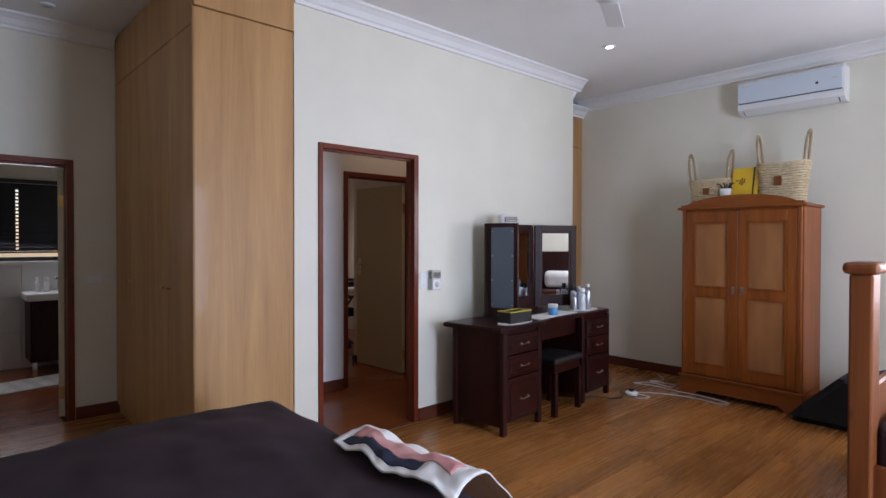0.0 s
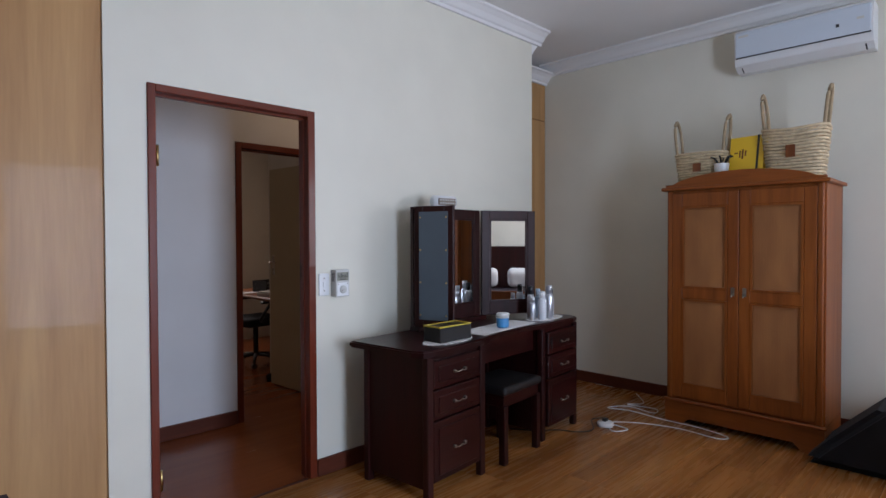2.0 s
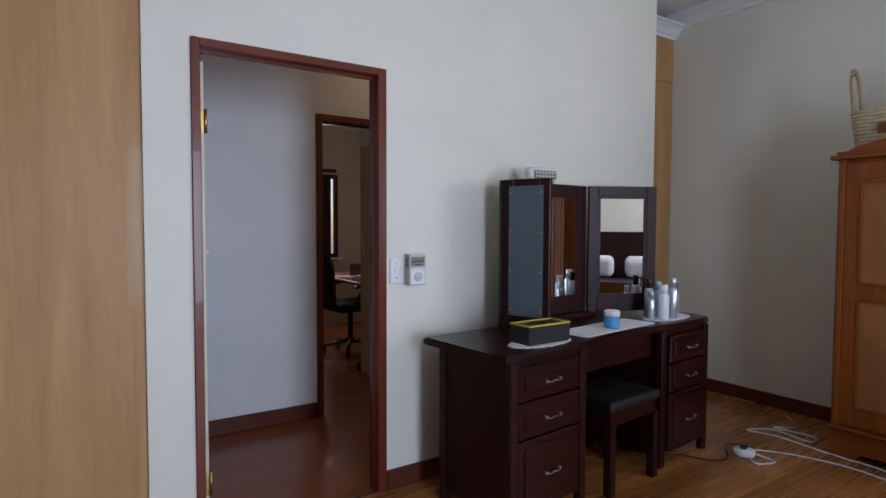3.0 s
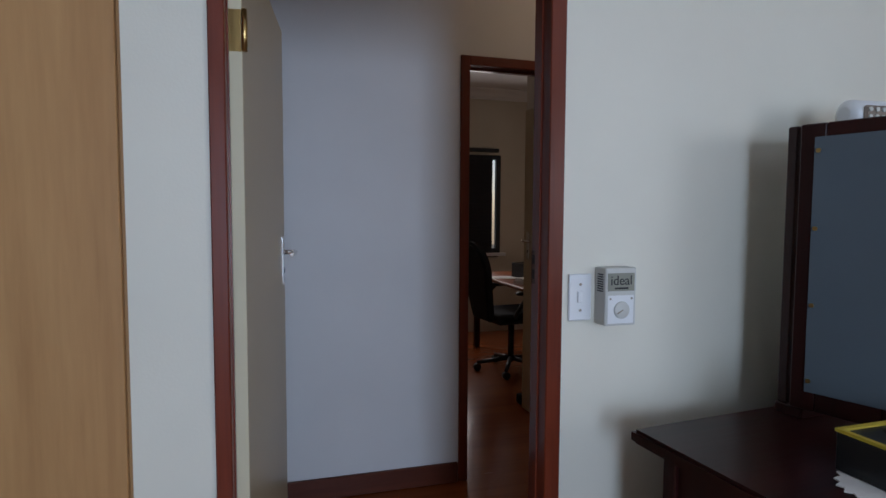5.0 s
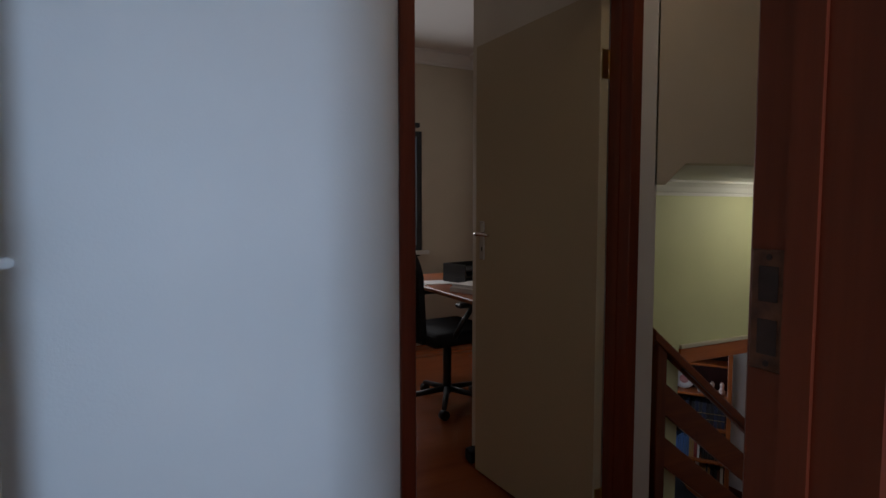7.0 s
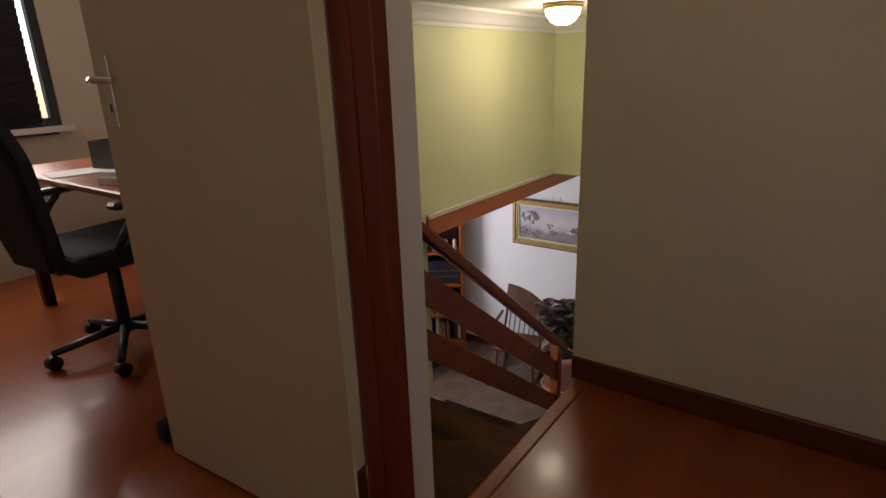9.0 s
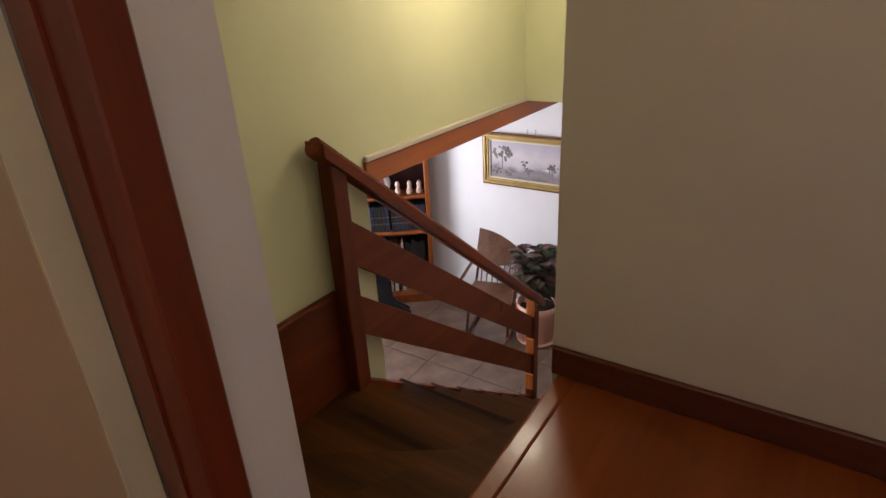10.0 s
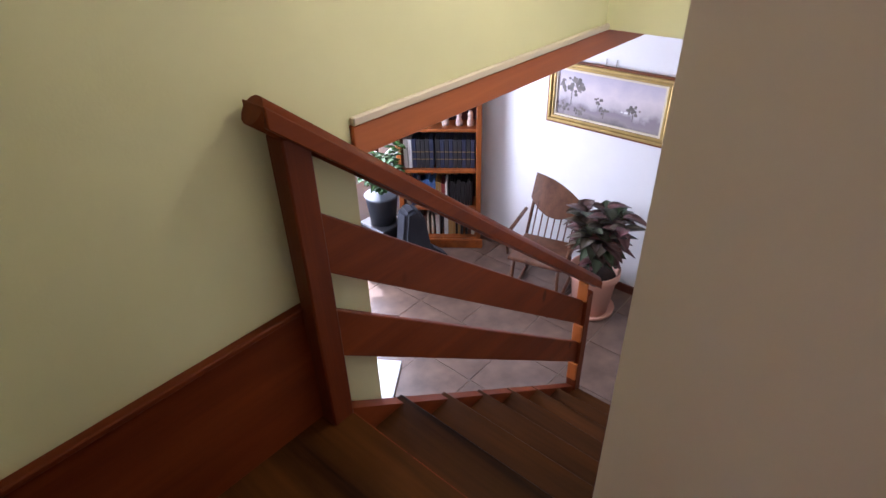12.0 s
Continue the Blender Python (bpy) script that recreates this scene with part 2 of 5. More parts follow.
def mesh_of(name, bm, material):
    me = bpy.data.meshes.new(name)
    bm.to_mesh(me), bm.free()
    me.materials.append(material)
    return me


def part(name, bm, material, parent, label=""):
    ob = new(name, mesh_of(name, bm, material))
    ob.parent = parent
    return tagged(ob, label)


def thing(name, m, label, category, group="", kind=""):
    ob = new(name)
    ob.empty_display_size = 0.1
    ob.matrix_world = m
    return tagged(ob, label, category, group, kind)


def single(name, bm, material, label, category, m=None, group="", kind=""):
    ob = new(name, mesh_of(name, bm, material))
    if m is not None:
        ob.matrix_world = m
    return tagged(ob, label, category, group, kind)


def structure(name, bm, material, label, category):
    return single(name, bm, material, label, category, kind="structure")


# ---- large structure ----
H = 3.1          # bedroom ceiling
CH = 2.72        # corridor and study ceiling
LOW = -2.0       # floor of the lower room
AX = 3.9         # wall that carries the air conditioner
CY = 1.24        # far wall of the corridor
SY = 2.25        # green wall along the stairs
WX = 2.875        # end wall of the landing

structure("wall_door", boxes((-0.18, 0, 0, 0.02, 0.075, H), (0.86, 0, 0, 2.98, 0.075, H), (0.02, 0, 2.08, 0.86, 0.075, H)), CREAM, "cream painted bedroom wall around the doorway", "wall")
structure("wall_recess", boxes((2.88, 0.075, 0, 2.98, 0.4, H), (3.01, 0.4, 0, 3.1, 1.12, H), (2.98, 0.98, 0, AX, 1.12, H)), CREAM, "cream wall of the cupboard recess", "wall")
structure("wall_aircon", boxes((AX, -3.3, 0, AX + 0.12, 1.12, H), (AX, -5.32, 0, AX + 0.12, -4.9, H), (AX, -4.9, 0, AX + 0.12, -3.3, 0.9), (AX, -4.9, 2.3, AX + 0.12, -3.3, H)), CREAM, "cream bedroom wall behind the wardrobe", "wall")
structure("wall_window", boxes((-4.42, -5.32, 0, 0.1, -5.2, H), (1.15, -5.32, 0, AX, -5.2, H), (0.1, -5.32, 0, 1.15, -5.2, 0.3), (0.1, -5.32, 2.3, 1.15, -5.2, H)), CREAM, "cream bedroom wall around a wide window", "wall")
structure("wall_side", boxes((-4.42, -5.2, 0, -4.3, 1.97, H)), CREAM, "cream bedroom side wall", "wall")
structure("wall_bathroom", boxes((-4.3, 1.85, 0, -1.97, 1.97, H), (-1.14, 1.85, 0, -0.18, 1.97, H), (-1.97, 1.85, 2.04, -1.14, 1.97, H)), CREAM, "cream wall around the bathroom doorway", "wall")
structure("ceiling", boxes((-4.42, -5.32, H, AX + 0.12, 1.97, H + 0.1)), CEILING, "white plastered bedroom ceiling", "ceiling")
structure("wall_corridor", boxes((-0.3, CY, 0, 1.01, CY + 0.12, CH), (1.84, CY, 0, 1.958, CY + 0.12, CH), (1.01, CY, 2.08, 1.84, CY + 0.12, CH)), CORRIDOR, "off-white corridor wall around the study doorway", "wall")
structure("wall_corridor_end", boxes((-0.30, 0.083, 0, -0.18, CY, CH)), CORRIDOR, "off-white corridor end wall", "wall")
structure("wall_landing", boxes((WX, 0.083, -2.0, 3.01, CY + 0.017, CH), (3.01, 1.137, LOW, 4.757, CY + 0.017, 1.45)), TAUPE, "beige wall at the end of the landing", "wall")
structure("wall_corridor_back", boxes((-0.18, 0.075, 0, 0.02, 0.083, H), (0.86, 0.075, 0, WX, 0.083, H), (0.02, 0.075, 2.08, 0.86, 0.083, H)), CORRIDOR, "off-white corridor side of the bedroom wall", "wall")
structure("ceiling_corridor", boxes((-0.3, 0.083, CH, 3.01, CY + 0.12, CH + 0.1)), CEILING, "white corridor ceiling", "ceiling")
structure("floor_corridor", boxes((-0.3, 0.0, -0.2, WX, CY - 0.06, 0.0)), LANDFLOOR, "glossy red-brown corridor floor", "floor")
structure("wall_study_side", boxes((1.905, CY + 0.12, -1.2, 1.95, SY, CH)), GREEN, "lime green side wall of the stairs", "wall")
structure("wall_study_inner", boxes((1.86, CY + 0.12, -0.2, 1.905, SY + 0.13, CH), (1.905, SY + 0.12, -0.2, 3.1, SY + 0.13, CH)), TAUPE, "beige study wall next to the stairs", "wall")
structure("wall_stairs", boxes((1.905, SY, LOW, 3.26, SY + 0.12, CH), (3.26, SY, 0.412, 4.757, SY + 0.12, 1.45)), GREEN, "lime green wall along the stairs", "wall")
structure("wall_stairs_end", boxes((4.757, 1.12, 0.412, 4.87, SY + 0.12, 1.45)), GREEN, "lime green end wall above the stairs", "wall")
structure("ceiling_stairs", boxes((1.95, CY + 0.1, 1.45, 4.87, SY, 1.55)), CEILING, "low white ceiling above the stairs", "ceiling")
structure("lintel_stairs", prism([(1.95, 1.36), (2.0, 1.36), (2.10, 1.44), (WX, 1.46), (WX, CH), (1.95, CH)], "y", CY, CY + 0.1), TAUPE, "beige bulkhead above the stair opening", "lintel")
structure("wall_study", boxes((-0.42, 4.6, 0, 1.4, 4.72, CH), (2.56, 4.6, 0, 3.22, 4.72, CH), (1.4, 4.6, 0, 2.56, 4.72, 0.9), (1.4, 4.6, 2.0, 2.56, 4.72, CH), (-0.42, CY + 0.12, 0, -0.3, 4.6, CH), (3.1, SY + 0.12, 0, 3.22, 4.6, CH)), TAUPE, "beige study walls around a window", "wall")
structure("floor_study", boxes((-0.42, CY - 0.06, -0.2, 1.86, 4.72, -0.001), (1.86, SY + 0.12, -0.2, 3.22, 4.72, -0.001)), LANDFLOOR, "red-brown study floor", "floor")
structure("ceiling_study", boxes((-0.42, CY + 0.12, CH, 3.22, 4.72, CH + 0.1)), CEILING, "white study ceiling", "ceiling")
structure("wall_bath", boxes((-4.3, 4.4, 0, -1.9, 4.52, H), (-0.78, 4.4, 0, -0.45, 4.52, H), (-1.9, 4.4, 0, -0.78, 4.52, 1.19), (-1.9, 4.4, 2.06, -0.78, 4.52, H), (-0.57, 1.97, 0, -0.45, 4.4, H), (-4.42, 1.97, 0, -4.3, 4.52, H)), CREAM, "bathroom walls around a small window", "wall")
structure("ceiling_bath", boxes((-4.42, 1.97, H, -0.45, 4.52, H + 0.1)), CEILING, "white bathroom ceiling", "ceiling")
structure("floor_bath", boxes((-4.3, 1.85, -0.1, -0.57, 4.4, 0.0)), LANDFLOOR, "brown bathroom floor", "floor")
structure("floor_bedroom_base", boxes((-4.3, -5.2, -0.12, AX, 0, -0.012), (-4.3, 0, -0.12, -0.18, 1.85, -0.012), (2.98, 0, -0.12, AX, 0.98, -0.012)), SKIRT_X, "dark underlay below the floor planks", "floor")
# lower room
structure("wall_picture", boxes((6.2, -0.2, LOW, 6.32, 4.95, 0.7)), WHITE_WALL, "white wall of the lower room", "wall")
structure("wall_lower_window", boxes((3.2, 4.83, LOW, 4.1, 4.95, 0.7), (5.65, 4.83, LOW, 6.2, 4.95, 0.7), (4.1, 4.83, LOW, 5.65, 4.95, -1.25), (4.1, 4.83, -0.1, 5.65, 4.95, 0.7)), WHITE_WALL, "white lower wall around a window", "wall")
structure("wall_lower_side", boxes((3.14, SY + 0.12, LOW, 3.26, 4.83, -0.2), (3.22, SY + 0.12, -0.2, 3.26, 4.83, 0.7)), WHITE_WALL, "white wall under the study", "wall")
structure("wall_lower_near", boxes((4.757, -0.2, LOW, 6.2, -0.08, 0.7), (4.64, -0.2, LOW, 4.757, 1.12, 0.7)), WHITE_WALL, "white near wall of the lower room", "wall")
structure("ceiling_lower", boxes((3.22, SY + 0.12, 0.7, 6.32, 4.95, 0.8), (4.87, -0.2, 0.7, 6.32, SY + 0.12, 0.8), (4.64, -0.2, 0.7, 4.87, 1.12, 0.8)), CEILING, "white ceiling of the lower room", "ceiling")
structure("floor_lower_base", boxes((3.2, -0.2, LOW - 0.15, 6.32, 4.95, LOW - 0.006)), GROUT, "pale grout bed of the tiled floor", "floor")
structure("ground", boxes((-60, -60, -2.4, 60, 60, -2.2)), paint("dry_ground", (0.18, 0.15, 0.10), 0.95, 0.2, 0.3), "dry ground outside the house", "ground")


# ---- cornices, skirtings, frames ----
def cornice(name, axis, a, b, wall, out, top, size=0.11, label="white moulded plaster cornice"):
    s = size
    prof = [(0, 0), (s, 0), (s, -0.15 * s), (0.82 * s, -0.22 * s), (0.55 * s, -0.42 * s), (0.34 * s, -0.72 * s), (0.2 * s, -0.8 * s), (0.18 * s, -s), (0, -s)]
    return structure(name, prism([(wall + out * p, top + q) for p, q in prof], axis, a, b), CEILING, label, "cornice")


cornice("trim", "x", -0.18, 2.98 + 0.11, 0.0, -1, H)
cornice("trim", "y", 0.0, 0.5, 2.98, 1, H - 0.08)
cornice("trim", "y", -5.2, 0.5, AX, -1, H)
cornice("trim", "x", 2.98, AX, 0.5, -1, H - 0.08)
cornice("trim", "x", -4.3, -0.83, 1.85, -1, H)
cornice("trim", "x", -0.3, 3.1, 4.6, -1, CH)
cornice("trim", "y", SY + 0.12, 4.6, 3.1, -1, CH)
cornice("trim", "x", 1.95, 4.757, SY, -1, 1.45, 0.09)
cornice("trim", "y", CY, SY, 4.757, -1, 1.45, 0.09)


def skirting(axis, a, b, wall, out, z=0.0, h=0.1):
    lo, hi = sorted((wall, wall + out * 0.018))
    bm = boxes((a, lo, z, b, hi, z + h) if axis == "x" else (lo, a, z, hi, b, z + h), bev=0.004)
    return structure("baseboard", bm, SKIRT_X if axis == "x" else SKIRT_Y, "dark red-brown wooden skirting board", "skirting board")


skirting("x", 0.885, 2.98, 0, -1)
skirting("y", -5.2, 0.5, AX, -1)
skirting("x", -1.11, -0.8, 1.85, -1)
skirting("x", -0.17, 0.985, CY, -1)
skirting("y", 0.083, CY + 0.015, WX, -1, h=0.09)
skirting("y", -0.05, 4.8, 6.2, -1, LOW, 0.08)


def door_frame(name, m, w, h, label, deep=0.135, f=0.046, latch=0.046):
    """A frame round an opening that starts at the origin and runs along x, deep from front to back."""
    d = thing(name, m, label, "door frame", kind="structure")
    part("jamb", boxes((0, -0.012, 0, f, deep, h), bev=0.003), MAHOG, d)
    part("jamb", boxes((w - latch, -0.012, 0, w, deep, h), bev=0.003), MAHOG, d)
    part("head", boxes((f, -0.012, h - f, w - latch, deep, h), bev=0.003), MAHOG_X, d)
    part("stop", boxes((f, deep * 0.4, 0, f + 0.004, deep * 0.65, h - f)), MAHOG, d)
    part("stop", boxes((w - latch - 0.004, deep * 0.4, 0, w - latch, deep * 0.65, h - f)), MAHOG, d)
    part("stop", boxes((f, deep * 0.4, h - f - 0.012, w - latch, deep * 0.65, h - f)), MAHOG_X, d)
    return d


def lever_handle(parent, x, z, side, y):
    """A long back plate with a bent lever on one face of a door leaf."""
    hd = part("handle", merge(boxes((x - 0.02, min(y, y + side * 0.006), z - 0.09, x + 0.02, max(y, y + side * 0.006), z + 0.09), bev=0.002),
              tube([(x, y, z + 0.03), (x, y + side * 0.045, z + 0.03)], 0.009), tube(arc([(x, y + side * 0.045, z + 0.03), (x - 0.03, y + side * 0.05, z + 0.032), (x - 0.11, y + side * 0.045, z + 0.028)], 8), 0.008)), CHROME, parent, "chrome lever handle on a long plate")
    part("keyhole", boxes((x - 0.003, y + side * 0.0061, z - 0.05, x + 0.003, y + side * 0.0075, z - 0.03)), BLACKP, hd)


def door_leaf(name, m, w, h, label, hz=1.06):
    """A flush leaf hinged at the origin, running along x, thickness towards +y."""
    d = thing(name, m, label, "door", kind="structure")
    part("leaf", boxes((0.002, 0, 0.008, w, 0.04, h), bev=0.002), DOORP, d)
    part("edge", boxes((0, 0.001, 0.009, 0.002, 0.039, h - 0.001)), DOOREDGE, d, "cream painted hinge edge")
    lever_handle(d, w - 0.06, hz, -1, 0)
    lever_handle(d, w - 0.06, hz, 1, 0.04)
    for z in (0.2, h - 0.25):
        part("hinge", merge(tube([(-0.004, -0.006, z - 0.05), (-0.004, -0.006, z + 0.05)], 0.007), boxes((-0.002, 0.002, z - 0.05, -0.0004, 0.034, z + 0.05))), BRASS, d, "brass butt hinge")
    return d


door_frame("door_1", pose(-0.004, 0, 0), 0.888, 2.1, "red mahogany door frame of the bedroom", 0.092, 0.036)
door_leaf("door_2", pose(0.024, 0.100, 0, 0, 0, 83) @ pose(0, -0.04, 0), 0.81, 2.03, "beige painted bedroom door, open into the corridor", 1.16)
door_frame("door_3", pose(0.99, CY, 0), 0.88, 2.1, "dark mahogany door frame of the study", 0.10)
door_leaf("door_4", pose(1.82, CY + 0.102, 0, 0, 0, 93.5) @ pose(0, -0.004, 0), 0.79, 2.03, "beige painted study door, standing open", 1.13)
door_frame("door_5", pose(-1.995, 1.85, 0), 0.88, 2.06, "dark mahogany door frame of the bathroom")
door_leaf("door_6", pose(-1.16, 1.99, 0, 0, 0, 79), 0.77, 1.99, "pale bathroom door, open inwards")

# strike plates on the bedroom frame
SLOT = paint("dark_brown_recess", (0.030, 0.013, 0.008), 0.8, 0.3, 60)
sp = thing("strike_plate", pose(0.838, 0.072, 1.19), "worn brown lock strike plate on the mahogany jamb", "strike plate")
part("plate", boxes((-0.003, -0.015, -0.048, 0.0, 0.015, 0.048), bev=0.0012), paint("worn_strike_metal", (0.115, 0.040, 0.018), 0.6, 0.45, 60, 200, 0.3, 0.2), sp)
for z in (-0.021, 0.021):
    part("slot", boxes((-0.0036, -0.008, z - 0.014, -0.0031, 0.008, z + 0.014), bev=0.0004), SLOT, sp)
for z in (-0.042, 0.042):
    part("screw", tube([(-0.003, 0, z), (-0.0037, 0, z)], 0.0025, 8), SLOT, sp)


# ---- windows ----
def window(name, m, w, h, cols, label, blind=False):
    """A framed window in an opening from the origin along x and z; outside is -y."""
    d = thing(name, m, label, "window", kind="structure")
    t = 0.05
    part("window_frame", boxes((0, -0.06, 0, t, -0.01, h), (w - t, -0.06, 0, w, -0.01, h), (t, -0.06, 0, w - t, -0.01, t), (t, -0.06, h - t, w - t, -0.01, h), *[(w * i / cols - 0.02, -0.06, t, w * i / cols + 0.02, -0.01, h - t) for i in range(1, cols)]), BLIND if blind else SKIRT_X, d)
    for i in range(cols):
        p = part("pane", boxes((max(t, w * i / cols + 0.02), -0.038, t, min(w - t, w * (i + 1) / cols - 0.02), -0.034, h - t)), GLASS, d)
        p.visible_shadow = False
    part("window_sill", boxes((-0.05, 0.0, -0.035, w + 0.05, 0.05, 0)), WPLASTIC, d)
    return d


window("window_5", pose(AX, -4.9, 0.9, 0, 0, 90), 1.6, 1.4, 2, "bedroom side window with dark wooden frame")
window("window_1", pose(0.1, -5.2, 0.3), 1.05, 2.0, 1, "wide bedroom window with dark wooden frame")
window("window_2", pose(-0.78, 4.4, 1.19, 0, 0, 180), 1.12, 0.87, 1, "small bathroom window", True)
window("window_3", pose(2.56, 4.6, 0.9, 0, 0, 180), 1.16, 1.1, 2, "study window behind a dark blind", True)
window("window_4", pose(5.65, 4.83, -1.25, 0, 0, 180), 1.55, 1.15, 2, "bright lower room window")


def venetian(m, w, h, label, gap, notch=None):
    d = thing("venetian_blind", m, label, "blind")
    part("headrail", boxes((0, -0.03, h - 0.04, w, 0.02, h), bev=0.003), BLIND, d)
    part("bottom_rail", boxes((0, -0.025, 0, w, 0.015, 0.02), bev=0.003), BLIND, d)
    n = int(h / 0.045)
    strips = [(gap, -0.024, -0.0015, w, 0.024, 0.0015)]
    if notch:
        strips = [(gap, -0.024, -0.0015, w, -0.006, 0.0015), (gap, -0.006, -0.0015, notch - 0.013, 0.024, 0.0015), (notch + 0.013, -0.006, -0.0015, w, 0.024, 0.0015)]
    slat = mesh_of("slat", moved(boxes(*strips), pose(0, 0, 0, 62)), BLIND)
    for i in range(n):
        s = new("slat", slat)
        s.parent, s.location = d, (0, -0.005, 0.045 + i * (h - 0.1) / n)
    part("cord", tube([(w * 0.72, 0.028, 0.05), (w * 0.72, 0.028, h - 0.04)], 0.005, 5), WPLASTIC, d)
    return d


venetian(pose(-0.74, 4.375, 1.285, 0, 0, 180), 1.2, 0.82, "dark venetian blind, closed over the bathroom window", 0, 0.494)
venetian(pose(2.52, 4.575, 0.85, 0, 0, 180), 1.10, 1.22, "dark venetian blind, closed over the study window", 0.07)


# ---- built-in cupboards ----
def knob(parent, p, d):
    q = Vector(p)
    part("knob", merge(tube([q, q + Vector(d) * 0.018], 0.005), tube([q + Vector(d) * 0.018, q + Vector(d) * 0.03], 0.011, 12)), BRASS, parent, "small brass knob")


cl = thing("built_in_wardrobe", pose(-0.82, 0, 0), "tall honey-oak built-in wardrobe with flush doors", "wardrobe")
part("end_panel", boxes((0, -0.004, 0, 0.63, 0.016, 2.79), bev=0.002), OAK, cl)
part("carcass", boxes((0.02, 0.016, 0, 0.64, 1.845, 3.09)), OAK, cl)
part("top_panel", boxes((0, -0.012, 2.80, 0.635, 0.016, 3.09), bev=0.003), OAK, cl)
part("corner_post", boxes((-0.006, 0.0, 0.0, 0.018, 0.03, 2.79), bev=0.003), OAK, cl)
for i in range(4):
    y0 = 0.034 + i * 0.453
    dr = part("door", boxes((0.0, y0, 0.08, 0.018, y0 + 0.449, 2.70), bev=0.002), OAK, cl)
    knob(dr, (0.0, y0 + (0.40 if i % 2 == 0 else 0.05), 1.12), (-1, 0, 0))
    part("upper_door", boxes((0.0, y0, 2.705, 0.018, y0 + 0.449, 3.085), bev=0.002), OAK, cl)
part("plinth", boxes((0.03, 0.034, 0.0, 0.045, 1.84, 0.08)), SKIRT_Y, cl)

rc = thing("recess_cupboard", pose(2.98, 0.5, 0), "honey-oak cupboard built into a wall recess", "cupboard")
part("carcass", boxes((0.13, 0.018, 0, 0.915, 0.47, 2.92)), OAK, rc)
for i in range(2):
    dr = part("door", boxes((0.003 + i * 0.457, 0, 0.08, 0.458 + i * 0.457, 0.018, 2.55), bev=0.002), OAK, rc)
    knob(dr, (0.42 if i == 0 else 0.5, 0, 1.1), (0, -1, 0))
    part("upper_door", boxes((0.003 + i * 0.457, 0, 2.555, 0.458 + i * 0.457, 0.018, 2.91), bev=0.002), OAK, rc)


# ---- dressing table ----
def pull(parent, x, y, z):
    """A bail pull on two rosettes, facing -y."""
    part("pull", merge(tube(arc([(x - 0.05, y - 0.012, z + 0.002), (x - 0.025, y - 0.02, z - 0.004), (x, y - 0.022, z + 0.003), (x + 0.025, y - 0.02, z - 0.004), (x + 0.05, y - 0.012, z + 0.002)], 12), 0.003),
         tube([(x - 0.045, y, z), (x - 0.045, y - 0.014, z)], 0.009), tube([(x + 0.045, y, z), (x + 0.045, y - 0.014, z)], 0.009)), PEWTER, parent, "aged nickel bail pull")


DT = pose(1.0, -0.17, 0, 0, 0, 5)      # stands askew, its far end close to the wall
dt = thing("dressing_table", DT, "dark cherry dressing table with drawers on both sides", "dressing table")
LW, LD = 1.76, 0.56
TOPZ = 0.795
topo = [(0.0, 0.0), (LW, 0.0), (LW + 0.01, -LD + 0.10), (LW - 0.03, -LD + 0.02), (LW - 0.12, -LD), (LW - 0.42, -LD + 0.015), (LW / 2 + 0.1, -LD + 0.06), (0.75, -LD + 0.05), (0.52, -LD), (0.10, -LD), (0.03, -LD + 0.02), (0.0, -LD + 0.08)]
bm = prism(topo, "z", TOPZ - 0.037, TOPZ)
bmesh.ops.bevel(bm, geom=[e for e in bm.edges if abs(e.verts[0].co.z - e.verts[1].co.z) < 1e-5], offset=0.008, segments=2, affect="EDGES")
part("top", bm, DARKW_X, dt)
for x0 in (0.05, LW - 0.55):
    for px in (x0, x0 + 0.46):
        for py in (-0.06, -LD + 0.05):
            part("leg", boxes((px, py - 0.04, 0, px + 0.045, py, TOPZ - 0.037), bev=0.004), DARKW, dt)
    part("side", boxes((x0 + 0.012, -LD + 0.05, 0.06, x0 + 0.03, -0.05, TOPZ - 0.037)), DARKW, dt)
    part("side", boxes((x0 + 0.475, -LD + 0.05, 0.06, x0 + 0.49, -0.05, TOPZ - 0.037)), DARKW, dt)
    part("back", boxes((x0 + 0.03, -0.04, 0.06, x0 + 0.475, -0.03, TOPZ - 0.037)), DARKW_X, dt)
    part("rail", boxes((x0 + 0.045, -LD + 0.03, TOPZ - 0.06, x0 + 0.46, -LD + 0.05, TOPZ - 0.037)), DARKW_X, dt)
    out = 0.0 if x0 < 1 else 0.022
    for z0, z1 in ((0.09, 0.41), (0.42, 0.575), (0.585, 0.733)):
        dw = part("drawer", boxes((x0 + 0.05, -LD + 0.012 - out, z0, x0 + 0.455, -0.08, z1), bev=0.005), DARKW_X, dt)
        part("drawer_panel", boxes((x0 + 0.085, -LD + 0.004 - out, z0 + 0.032, x0 + 0.42, -LD + 0.013 - out, z1 - 0.032), bev=0.004), DARKW_X, dw)
        pull(dw, x0 + 0.2525, -LD + 0.004 - out, (z0 + z1) / 2)
part("apron", boxes((0.56, -LD + 0.075, 0.62, LW - 0.56, -LD + 0.095, TOPZ - 0.037), bev=0.003), DARKW_X, dt)
part("back_panel", boxes((0.56, -0.05, 0.2, LW - 0.56, -0.035, TOPZ - 0.037)), DARKW_X, dt)


def on_table(x, y, z=0.0, rz=0.0):
    """A place on the dressing table's top, from its back left corner."""
    return DT @ pose(x, y, TOPZ + z, 0, 0, rz)


